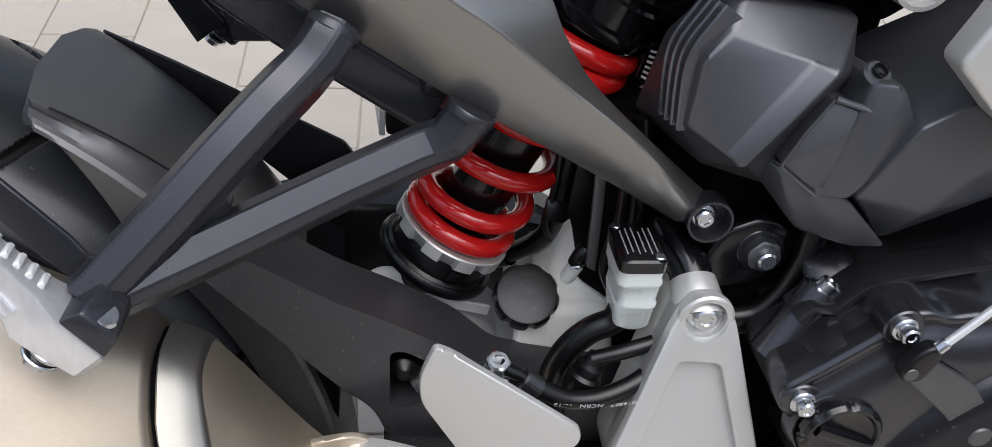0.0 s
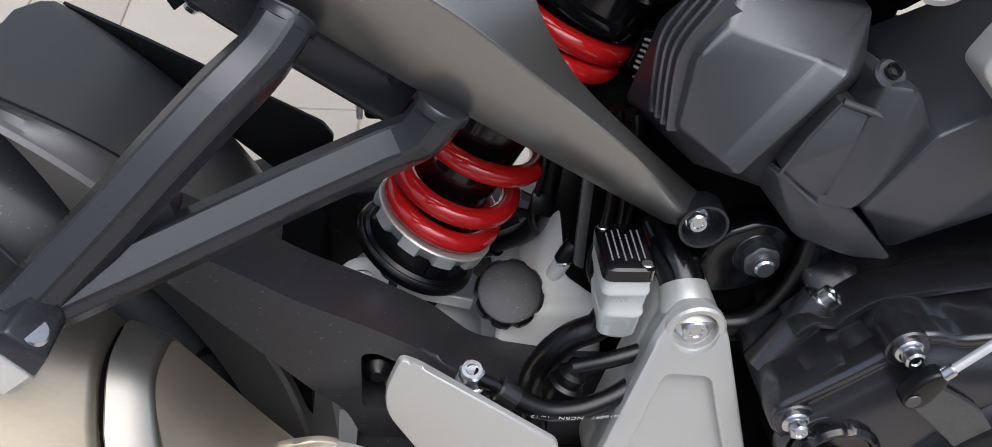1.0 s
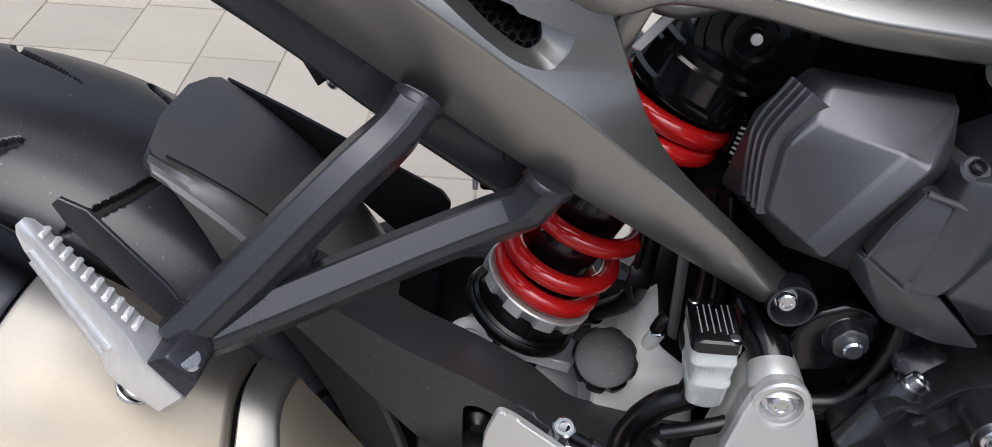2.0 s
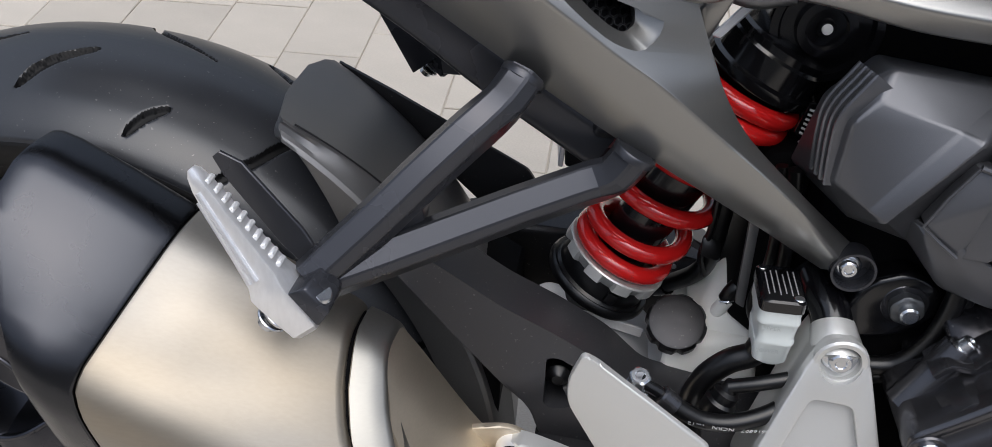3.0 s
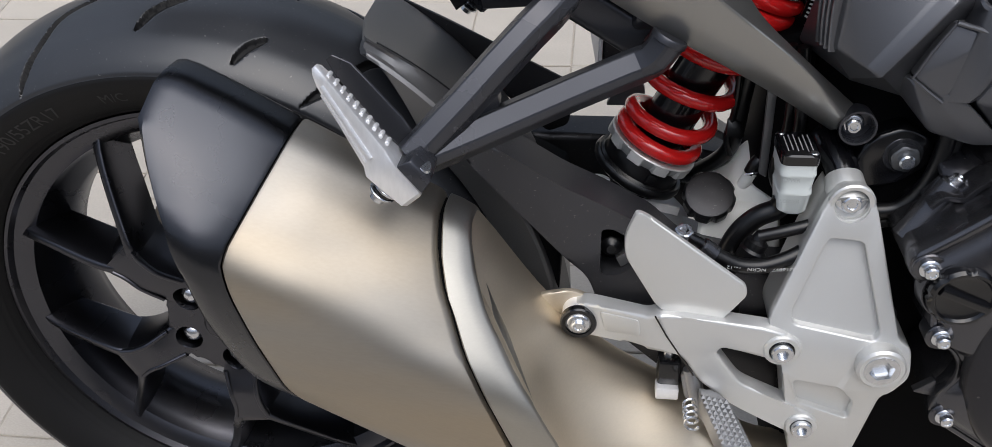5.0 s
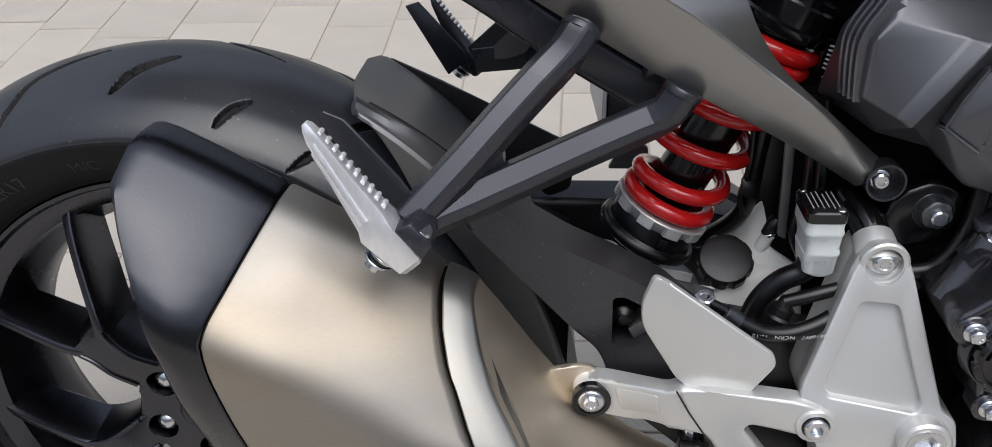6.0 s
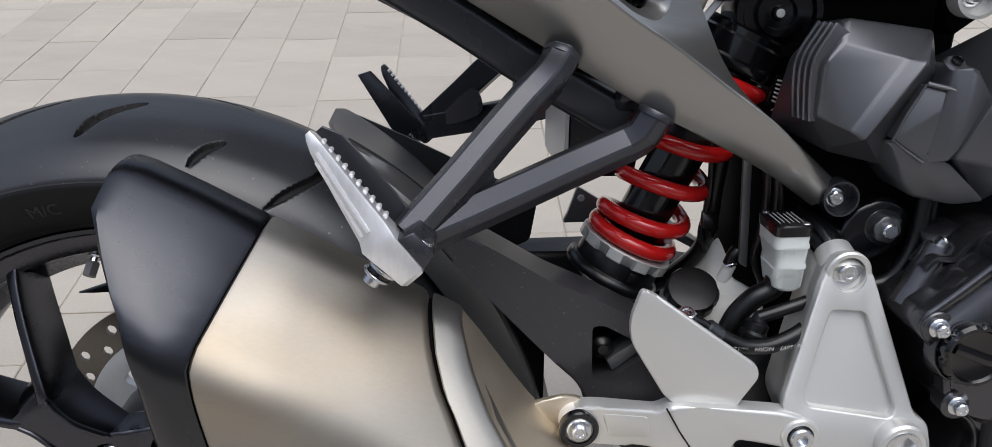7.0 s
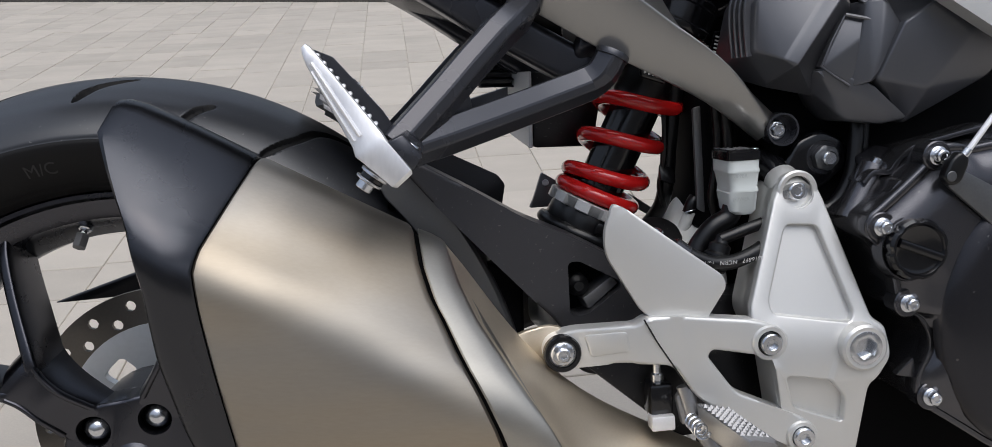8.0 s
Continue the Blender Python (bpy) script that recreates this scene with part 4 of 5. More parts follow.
for i in range(10):
    for j in range(5):
        x, y, z = 481 + 1.35 * i + (j - 2) * 4.6, -187 - 4.6 * i, 46.2 - 0.75 * i - (j - 2) * 1.0
        n0 = len(studs_v)
        studs_v += [(x - 2.0, y - 2.0, z - 1), (x + 2.0, y - 2.0, z - 1.6), (x + 2.0, y + 2.0, z - 1.6), (x - 2.0, y + 2.0, z - 1), (x, y, z + 1.8)]
        studs_f += [(n0, n0 + 1, n0 + 4), (n0 + 1, n0 + 2, n0 + 4), (n0 + 2, n0 + 3, n0 + 4), (n0 + 3, n0, n0 + 4)]
tagged(part("peg_studs", (studs_v, studs_f), cast_alloy, peg2), kind="stuff")
spring_line = [(462 + 5 * math.cos(t), -182 - 1.1 * t, 36 + 5 * math.sin(t)) for t in np.linspace(0, 8 * math.pi, 70)]
part("return_spring", sweep(spring_line, circle(1.2, 6)), zinc, peg2)
mc = part("master_cylinder", box(437, 456, -160, -138, 30, 58, 3), gloss_black, label="black rear brake master cylinder with an adjuster")
part("push_rod", cylinder((446, -149, 56), (0, 0, 1), 3.4, 26, 0.6, 16), zinc, mc)
bolt((446, -149, 58), (0, 0, 1), 10, 7, 0, mc, name="lock_nut")
part("clevis", box(436, 455, -166, -152, 22, 34, 1.5), alloy, mc)
part("pedal_arm", tube([(462, -166, 58), (470, -170, 30), (486, -172, 0), (500, -174, -30)], 6, 12), cast_alloy)
part("brake_pedal_plate", hull([(455, -168, 50), (470, -168, 62), (476, -168, 30), (460, -168, 25), (455, -160, 50), (470, -160, 62), (476, -160, 30), (460, -160, 25)], 3), cast_alloy)
part("inner_guard", hull([(380, -130, 80), (470, -130, 70), (545, -120, 70), (545, -120, 0), (470, -130, 0), (380, -60, 80), (545, -60, 70), (470, -60, 0)], 4), plastic_black)

# ---- brake reservoir, coolant tank, hoses ----
res_rows = ((524, 539.8, -124, -96, 183), (520, 541.8, -126, -93, 186), (518.5, 542.8, -128, -90, 201), (519.3, 543.5, -128.7, -89.3, 202), (519.3, 543.5, -128.7, -89.3, 204), (519.5, 542.8, -128, -90, 206), (517.5, 543.8, -129, -89, 217), (516.9, 544.4, -129.6, -88.4, 218), (516.9, 544.4, -129.6, -88.4, 220), (517, 543.8, -129, -88, 222), (517, 544.3, -129.5, -88, 228))
res = part("brake_reservoir", loft([rounded([(x0, y0, z), (x1, y0, z), (x1, y1, z), (x0, y1, z)], 7, 4) for x0, x1, y0, y1, z in res_rows]), reservoir_white, label="milky white brake fluid reservoir")
part("reservoir_cap", loft([rounded([(x0, y0, z), (x1, y0, z), (x1, y1, z), (x0, y1, z)], 6, 4) for x0, x1, y0, y1, z in ((516.5, 544.8, -130, -87, 228), (516.5, 544.8, -130, -87, 235), (518, 543.3, -128.5, -88.5, 236.2))]), gloss_black, res, "black cap with white printing")
prints = random.Random(3)
for k in range(6):
    y = -122.0 + 2 * (k % 2)
    while y < -98 + 2 * (k % 3):
        w = prints.uniform(1.0, 2.6)
        part("cap_print", box(521.5 + 3.6 * k, 522.3 + 3.6 * k, y, min(y + w, -94), 236.3, 236.6, 0), print_pale, res)
        y += w + 0.6
lettering("UPPER", 4.2, lambda x, y, h: (526 + x, -129.6 - h, 215.5 + y), mark_grey, res, "level_mark", 0.3)
lettering("LOWER", 4.2, lambda x, y, h: (527 + x, -127.8 - h, 196.5 + y), mark_grey, res, "level_mark", 0.3)
part("cap_screw", cylinder((540, -125, 236), (0, 0, 1), 3.4, 1.2, 0.5, 16), zinc, res)
part("cap_screw", cylinder((521, -92, 236), (0, 0, 1), 3.0, 1.2, 0.5, 16), zinc, res)
tank = part("coolant_tank", hull([(468, -62, 100), (470, -62, 146), (490, -50, 152), (538, -60, 148), (545, -60, 88), (482, -60, 84), (476, -20, 100), (480, -10, 150), (540, 0, 152), (545, 0, 88)], 7, 3), tank_white, label="milky white coolant tank")
part("tank_shoulder", hull([(486, -52, 146), (542, -54, 144), (519, -34, 184), (530, -32, 184), (486, 10, 150), (542, 10, 150), (514, 0, 190), (532, 0, 190)], 6, 3), tank_white, tank)
part("tank_back", hull([(476, 34, 90), (545, 34, 90), (470, 34, 126), (500, 34, 140), (545, 34, 150), (545, 60, 130), (476, 60, 110)], 6, 3), tank_white, tank)
part("tank_nozzle", cylinder((506, -40, 160), (0.35, -0.25, 0.9), 5.5, 20, 1), tank_white, tank)
part("overflow_hose", tube([(511, -44, 176), (515, -45, 186), (524, -40, 192), (538, -28, 186), (552, -10, 170)], 6, 14), hose_rubber, tank)
part("hose_clip", tube([(506, -50, 177), (512, -52, 179), (518, -48, 178)], 0.9, 6), zinc, tank)
cap_dir = (0.0, -0.62, 0.78)
part("tank_cap", lathe([(0.05, 0), (20, 0), (22.5, 3), (22.5, 13), (20.5, 16), (19, 16.5), (0.05, 15.8)], (477, -49, 149), cap_dir, 120, wave=lambda a, j: 1 - 0.1 * max(0.0, math.cos(8 * a)) ** 2 if 1 <= j < 4 else 1.0, closed=False), plastic_black, tank, "black scalloped filler cap")


def on_cap(x, y, h):
    """Letters round the cap's upper rim, heads towards its middle."""
    east, north = Vector((1, 0, 0)), Vector(cap_dir).cross(Vector((1, 0, 0)))
    north = north if north.z > 0 else -north
    r, a = 14.5 - y, radians(90) + x / 14.5
    return tuple(Vector((477, -49, 149)) + Vector(cap_dir).normalized() * (16.3 + h) + (east * math.cos(a) + north * math.sin(a)) * r)


lettering("COOLANT", 5.2, on_cap, plastic_black, tank, "cap_lettering", 0.3)
part("reservoir_hose", tube([(526, -112, 188), (522, -112, 180), (508, -112, 172), (495, -112, 156), (488, -114, 136), (490, -116, 112), (496, -118, 80)], 8.5, 16), hose_rubber, label="thick black rubber reservoir hose")
part("brake_line", tube([(468, -148, 163), (480, -149, 156), (495, -149, 150), (515, -146, 150), (540, -138, 158), (565, -120, 172)], 6, 14), hose_rubber, label="black rubber brake line with white print")
def on_line(x, y, h):
    s = 508 - x
    return (s, -151.5 - 3.0 - h - 0.9 * (y < 0), 0.0029 * (s - 505) ** 2 + 151 - y)


lettering("0616897   NCRN   10/12", 5.0, on_line, print_white, None, "line_print", 0.2)
part("line_fitting", tube([(449, -146, 176), (455, -147, 172), (462, -147, 168), (470, -148, 162)], 4.2, 12), gloss_black)
part("line_ferrule", cylinder((463, -147.5, 167), (0.75, -0.05, -0.6), 7.2, 14, 1.2, 16), engine_black)
part("rubber_boot", lathe([(5, 30), (6, 24), (9, 22), (9, 16), (11, 14), (11, 4), (9, 0)], (500, -132, 140), (0.35, 0.1, 0.9), 20, closed=False), hose_rubber)
part("switch_wire", tube([(508, -130, 165), (530, -130, 172), (552, -125, 178), (575, -110, 190)], 5, 12), hose_rubber)
part("hose_block", hull([(440, -155, 140), (462, -155, 140), (440, -130, 140), (462, -130, 140), (441, -152, 164), (460, -152, 164), (441, -132, 164), (460, -132, 164)], 3), engine_black)
bolt((449, -142, 166), (0, -0.3, 0.95), 13, 14, 9, name="banjo_bolt")

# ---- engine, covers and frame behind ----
# near-black core paints the cavities between the covers as unlit
engine = part("engine", hull([(548, -70, 290), (556, -95, 60), (560, -95, -140), (900, -95, -140), (900, -95, 300), (560, 90, 300), (548, 70, 230), (556, 90, -140), (900, 90, 300), (900, 90, -140)], 6, 1), deep_black, label="black engine core with the shade put into its colour")
flange_pts = [(800, 238), (712, 235), (690, 232), (678, 236), (664, 234), (654, 220), (634, 203), (618, 190), (607, 182), (606, 168), (617, 158), (628, 140), (632, 120), (634, 106), (650, 100), (660, 84), (660, 70), (650, 52), (648, 36), (660, 22), (688, 3), (712, -14), (800, -60)]


def shrunk(pts, k, cx=745.0, cz=100.0):
    return [(cx + (x - cx) * k, cz + (z - cz) * k) for x, z in pts]


def cover_ring(k, y):
    return [(x, y, z) for x, z in rounded(shrunk(flange_pts, k), 7 + 60 * (1 - k), 4)]


part("crankcase", prism(rounded(shrunk(flange_pts, 0.99), 7, 3), -166, -100, 2, 2), engine_black, engine, "black cast crankcase")
part("clutch_cover", loft([cover_ring(k, y) for k, y in ((1.0, -162), (1.0, -173), (0.995, -175.5), (0.985, -176.5), (0.96, -176.5), (0.95, -175.5), (0.935, -175.8), (0.905, -179), (0.86, -182.5), (0.78, -185), (0.6, -186))]), engine_black, engine, "satin black clutch cover with a bolted rim", sharp=40)
part("clutch_dome", lathe([(125, -4), (123, 2), (119, 7), (108, 11), (60, 14), (0.05, 15)], (786, -183, 94), OUT, 72, closed=False), cover_gloss, engine)
for x, z in ((619, 174), (641, 112), (661, 34), (663.5, 226)):
    part("bolt_ear", lathe([(11.5, -16), (11.5, -1), (10.5, 0), (0.05, 0)], (x, -178.5, z), OUT, 28, closed=False), engine_black, engine)
    bolt((x, -178.5, z), OUT, 9.5, 8.5, 7.4, engine, name="cover_bolt")
cap_o = (643, -178, 156)
part("filler_boss", lathe([(28, -8), (27, 0), (26, 3), (25, 3)], cap_o, OUT, 48, closed=False), engine_black, engine)
part("filler_cap", lathe([(0.05, 9.5), (15, 9.5), (18.5, 10.5), (20, 12.5), (22, 12.5), (24, 10), (24.2, 1)], cap_o, OUT, 96, wave=lambda a, j: 1 - 0.045 * (math.cos(8 * a) > 0.55) if j > 3 else 1, closed=False), gloss_black, engine, "black oil filler cap with a grip bar")
part("filler_grip", sweep([(626, -188, 163), (660, -188, 149)], rounded([(-4.5, -5), (4.5, -5), (3, 4.5), (-3, 4.5)], 1.5, 2), up=(0, -1, 0)), gloss_black, engine)
part("clutch_lever", prism(rounded([(662, 205), (674, 216), (706, 198), (724, 176), (732, 164), (727, 150), (715, 150), (700, 172)], [4, 4, 10, 10, 9, 9, 9, 10], 4), -192, -188, 1.0), cast_dark, engine, "flat grey clutch release lever")
part("lever_pin", lathe([(0.05, 4), (6, 4), (7, 3), (7, 1.5), (10, 1), (10, -2)], (722, -192, 160), OUT, 28, closed=False), cast_dark, engine)
part("cable_clevis", prism(rounded([(655.5, 211), (662, 225), (669, 230), (675.5, 226.5), (675.5, 220), (669.5, 206), (660, 204.5)], [5, 5, 4, 3, 4, 5, 5], 4), -199, -191, 2.2, 3), hose_rubber, engine, "black forked cable end")
part("clevis_rivet", cylinder((661, -199, 212), OUT, 4, 1.2, 0.5, 20), cast_dark, engine)
part("cable_end", cylinder((672, -196, 226), (0.64, -0.02, 0.77), 3.4, 7, 0.8, 16), zinc, engine)
part("clutch_cable", tube([(675, -196, 229), (683, -196, 239), (693, -196, 251.5), (740, -194, 308)], 2.3, 10), alloy, engine, "bare braided clutch cable")
sleeve = part("casting_sleeve", sweep([(640, -128, 215), (631, -131, 200), (614, -136, 173)], circle(12, 28)), engine_black, engine, "round sleeve cast on the crankcase")
bolt((640, -127, 214.5), (0.5, -0.15, 0.8), 10, 9, 8.5, engine, name="sleeve_bolt")
part("casting_block", hull([(632, -108, 226), (656, -114, 232), (680, -128, 219), (672, -140, 208), (650, -138, 205), (634, -126, 212), (632, -70, 228), (656, -70, 234), (680, -70, 222), (650, -70, 200)], 4, 3), cover_gloss, engine)
part("casting_step", hull([(622, -140, 186), (642, -142, 204), (672, -142, 210), (692, -146, 224), (694, -158, 222), (668, -160, 210), (644, -160, 192), (618, -158, 176), (622, -80, 186), (692, -80, 224), (640, -80, 170)], 3.5, 3), engine_black, engine)
part("casting_shelf", hull([(680, -116, 232), (712, -112, 240), (800, -108, 246), (800, -150, 240), (712, -152, 231), (686, -148, 222), (680, -70, 220), (800, -70, 240)], 4, 3), engine_black, engine)
for line in ([(622, -162, 186), (640, -163, 199), (652, -164, 205), (664, -165, 218)], [(626, -164, 184), (648, -166, 206), (661, -166, 211), (668, -166, 230)], [(618, -150, 184), (634, -152, 192), (646, -152, 206), (660, -152, 206), (672, -152, 217)]):
    part("casting_rib", sweep(smooth_line(line, 3), circle(1.7, 8)), engine_black, engine)
for ridge in ([(622.8, -146, 204.4), (631, -146, 212.7), (644, -146, 212), (651, -146, 220), (663.7, -146, 230), (690, -146, 236.5), (727, -146, 243.7)], [(618.3, -156, 181.5), (633.5, -156, 199.6), (643, -156, 206.4), (651, -156, 204.6), (661, -156, 213.3)], [(620, -170, 182), (638, -170, 205.7), (648.6, -170, 204.8), (659.7, -170, 223)]):
    part("casting_ridge", sweep(smooth_line(ridge, 3), rounded([(-3, -24), (3, -24), (2.2, 0), (-2.2, 0)], 1.2, 2), up=(0, -1, 0)), engine_black, engine)
part("casting_tab", prism(rounded([(634, 52), (652, 48), (650, 66)], 3, 3), -172, -166, 1), engine_black, engine)

A = [(545, -124, 355), (558, -119, 367), (602, -125, 356), (562, -134, 305), (544, -119, 315), (564, -108, 383), (631, -99, 372), (611, -135, 353), (572, -138, 300), (542, -112, 350), (541, -110, 312), (554, -106, 376), (562, -72, 378), (640, -72, 368), (645, -60, 300), (538, -72, 352), (530, -60, 300), (560, -104, 287), (600, -108, 275), (640, -60, 270), (634, -106, 340)]
AF = [(0, 1, 2, 3, 4), (1, 5, 6, 7, 2), (2, 7, 8, 3), (0, 4, 10, 9), (0, 9, 11, 5, 1), (5, 12, 13, 6), (6, 13, 14, 20), (6, 20, 7), (11, 15, 12, 5), (9, 10, 16, 15, 11), (4, 3, 8, 17, 10), (7, 20, 18, 17, 8), (20, 14, 19, 18), (10, 17, 16)]


def facets(verts, faces, bevel=2.0, seg=2):
    bm = bmesh.new()
    vs = [bm.verts.new(v) for v in verts]
    for f in faces:
        bm.faces.new([vs[i] for i in f])
    bmesh.ops.recalc_face_normals(bm, faces=bm.faces)
    bmesh.ops.bevel(bm, geom=[e for e in bm.edges if len(e.link_faces) == 2], offset=bevel, segments=seg, profile=0.5, affect="EDGES", clamp_overlap=True)
    bmesh.ops.triangulate(bm, faces=[f for f in bm.faces if len(f.verts) > 4])
    return bm


cov = part("side_cover", facets(A, AF, 2.6, 3), cover_grey, label="dark grey moulded faceted side cover", sharp=28)
part("recess_panel", hull([(614, -130, 337), (640, -136, 329), (617, -133.5, 283), (595, -130, 299), (617, -60, 336), (640, -60, 327), (616, -60, 283), (597, -60, 298)], 2, 2), cover_grey, cov, sharp=28)
part("panel_edge", sweep([(614, -131, 338), (603, -130.5, 318), (594, -131.5, 299), (604, -132.5, 291), (616, -134.5, 282.5)], circle(1.1, 8)), cover_grey, cov)
part("panel_edge", sweep([(614, -131.5, 338.5), (628, -134.5, 335), (641, -138, 331)], circle(1.8, 8)), cover_grey, cov)
part("cover_strip", hull([(630, -135, 349), (644, -140, 350), (656, -142, 329), (633, -143, 285), (617, -133, 281), (641, -135, 328), (630, -60, 349), (656, -60, 329), (633, -60, 281), (617, -60, 281)], 2.5, 2), cover_grey, cov, sharp=28)
part("cover_foot", hull([(594, -128, 299), (616, -131, 280), (634, -139, 283), (649, -138, 262), (662, -143, 254.5), (643, -135, 250), (617, -124, 254), (607, -118, 265), (586, -104, 288), (600, -60, 290), (660, -60, 250), (617, -60, 254)], 3, 2), cover_grey, cov, sharp=28)
part("bolt_pad", cylinder((634, -126, 349), (0.1, -0.6, 0.8), 8, 4, 1.5), cover_grey, cov)
bolt((634, -128, 352), (0.1, -0.6, 0.8), 8, 4, 0, cov, gloss_black, "cover_screw", dome=True, socket=3)
for k in range(4):
    x0, y0 = 541.5 + 1.6 * k, -92 - 6.6 * k
    part("cooling_fin", sweep(smooth_line([(x0, y0, 311), (x0 - 2, y0 - 1, 338), (x0 - 1, y0 - 2, 354), (x0 + 8, y0 - 2, 370), (x0 + 12, y0 - 1, 376)], 5), rounded([(-1.9, -7), (1.9, -7), (1.9, 7), (-1.9, 7)], 1, 1), up=(1, 0, 0.2)), cover_grey, cov)
B = [(634, -145, 287), (655, -148, 330), (686, -147, 349), (718, -143, 323), (677, -143, 277), (658, -126, 260), (668, -124, 249), (742, -124, 284), (780, -130, 330), (720, -130, 372), (634, -60, 287), (650, -60, 345), (720, -60, 380), (780, -60, 330), (742, -60, 280), (660, -60, 250)]
BF = [(0, 1, 2, 3, 4), (0, 4, 6, 5), (4, 3, 8, 7), (4, 7, 6), (3, 2, 9, 8), (1, 11, 12, 9, 2), (0, 10, 11, 1), (0, 5, 15, 10), (5, 6, 15), (6, 7, 14, 15), (7, 8, 13, 14), (8, 9, 12, 13)]
part("lower_side_cover", facets(B, BF, 2.4, 3), cover_grey, label="dark grey moulded lower side cover", sharp=28)
part("shroud", prism(rounded([(649, 371), (680, 343), (719, 318), (770, 290), (820, 300), (820, 430), (668, 412)], [5, 4, 6, 6, 6, 6, 8]), -168, -150, 5, 3), silver, label="pale silver radiator shroud")
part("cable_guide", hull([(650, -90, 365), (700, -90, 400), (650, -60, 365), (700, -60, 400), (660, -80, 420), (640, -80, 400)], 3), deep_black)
part("pivot_lug", prism(rounded([(588, 238), (612, 248), (634, 236), (634, 214), (612, 196), (585, 192), (570, 205)], 8), -98, -70, 4, 3), gloss_black, label="gloss black frame lug with a large nut")
part("lug_washer", cylinder((612, -96, 223), OUT, 15, 2.5, 0.8), engine_black)
bolt((612, -98, 223), OUT, 20, 8, 0, None, cast_dark, "lug_nut")
part("lug_stud", cylinder((612, -104, 223), OUT, 6, 8, 1.2), zinc)
part("breather_hose", tube([(640, -100, 262), (638, -104, 235), (632, -106, 205), (616, -106, 182), (590, -104, 176)], 6.5, 14), hose_rubber)
part("breather_hose", tube([(648, -98, 262), (646, -100, 230), (638, -102, 200), (620, -102, 172), (600, -96, 160)], 5, 14), hose_rubber)
# spar in near-black for its unlit sides
part("main_spar", hull([(516, -52, 300), (548, -60, 310), (540, -60, 150), (512, -48, 165), (516, 40, 300), (548, 50, 310), (540, 50, 150), (512, 40, 165)], 5, 2), deep_black, label="black main frame spar with shade put into its colour")
# grey strip paints in the light on the spar's inner left edge
part("spar_face", prism(rounded([(514, 270), (521, 272), (523, 176), (516, 180)], 2), -54, -50, 1), cast_grey)
part("thick_hose", tube([(512, -32, 330), (505, -30, 280), (500, -27, 240), (498, -20, 200), (492, -6, 172), (470, 20, 140), (455, 30, 130)], 7.2, 16), hose_rubber, label="thick black hose behind the shock absorber")
part("thin_cable", tube([(488, -34, 310), (493, -36, 270), (493, -34, 230), (490, -26, 200), (496, -20, 180)], 2.6, 10), hose_rubber)
part("hose_crimp", tube([(474, 16, 143), (464, 24, 135)], 8.6, 16), gloss_black)
part("cable_clip", hull([(488, -38, 206), (504, -34, 200), (504, -30, 216), (488, -34, 222), (488, -28, 206), (504, -22, 212), (490, -26, 220)], 2), hose_rubber)
part("wiring_cable", tube([(524, -70, 300), (529, -70, 262), (530, -68, 225), (525, -66, 190), (534, -62, 165)], 4, 12), hose_rubber)
part("wiring_cable", tube([(532, -74, 300), (536, -74, 262), (538, -72, 225), (533, -70, 190), (544, -66, 165)], 5, 12), hose_rubber)
chain = part("drive_chain", tube([(470, 84, 122), (580, 84, 122)], 1.5, 8), gloss_black, label="dark drive chain behind the shock absorber")
for k in range(8):
    x = 472 + 15.9 * k
    for y, e in ((77, 0), (79.5, 8)):
        part("link_plate", prism(rounded([(x - 10 + e, 118), (x - 4 + e, 130.5), (x + e, 128), (x + 4 + e, 130.5), (x + 10 + e, 118), (x + e, 121)], 3.5, 3), y, y + 1.8, 0.4), cast_grey, chain)
    part("chain_pin", cylinder((x - 5, 76, 124), OUT, 2.6, 2, 0.4, 12), cast_alloy, chain)
part("chain_guard", hull([(480, 30, 186), (545, 48, 140), (545, 52, 134), (478, 34, 176), (482, 60, 186), (545, 70, 140)], 1, 1), cast_grey, label="grey plate edge behind the hose")
part("far_bracket", prism(rounded([(386, 172), (391, 182), (401, 209), (424, 194), (426, 172)], 3), 98, 104, 1), cast_grey, label="grey bracket on the far side")
part("far_rivet", cylinder((404, 97, 198), OUT, 3.5, 3, 0.8), alloy)
part("connector", hull([(470, -50, 300), (492, -50, 292), (492, -50, 310), (470, -50, 318), (470, -30, 300), (492, -30, 292), (492, -30, 310), (470, -30, 318)], 2), gloss_black)
for k in range(5):
    part("connector_print", box(472 + 3.6 * k, 474 + 3.6 * k, -50.8, -50.2, 303 - 1.4 * k, 310 - 1.4 * k, 0), print_white)

# upper frame branch and the dark hub behind it
branch = [
    [(428, -106, 412), (432, -122, 432), (445, -98, 452), (440, -80, 415)],
    [(457, -108, 409), (460, -119, 432), (470, -96, 450), (464, -82, 414)],
    [(480, -112, 417), (486, -120, 430), (495, -100, 445), (488, -84, 420)],
    [(519, -114, 414), (525, -122, 426), (532, -104, 440), (522, -84, 418)],
    [(570, -115, 404), (575, -124, 418), (582, -106, 434), (572, -86, 408)],
    [(644, -110, 396), (648, -118, 410), (652, -100, 426), (646, -82, 400)],
]
stack = smooth_line([np.array(b, float).ravel() for b in branch], 6).reshape(-1, 4, 3)
part("frame_branch", loft([rounded([tuple(p) for p in s], 3.0, 3) for s in stack]), frame_black, label="dark satin upper frame branch")
part("branch_cup", lathe([(16, -12), (16, 4), (13.5, 4), (13, -8), (0.05, -8)], (652, -112, 396), OUT, 40, closed=False), silver)
bolt((652, -105, 396), OUT, 11, 7, 8.5, name="branch_bolt")
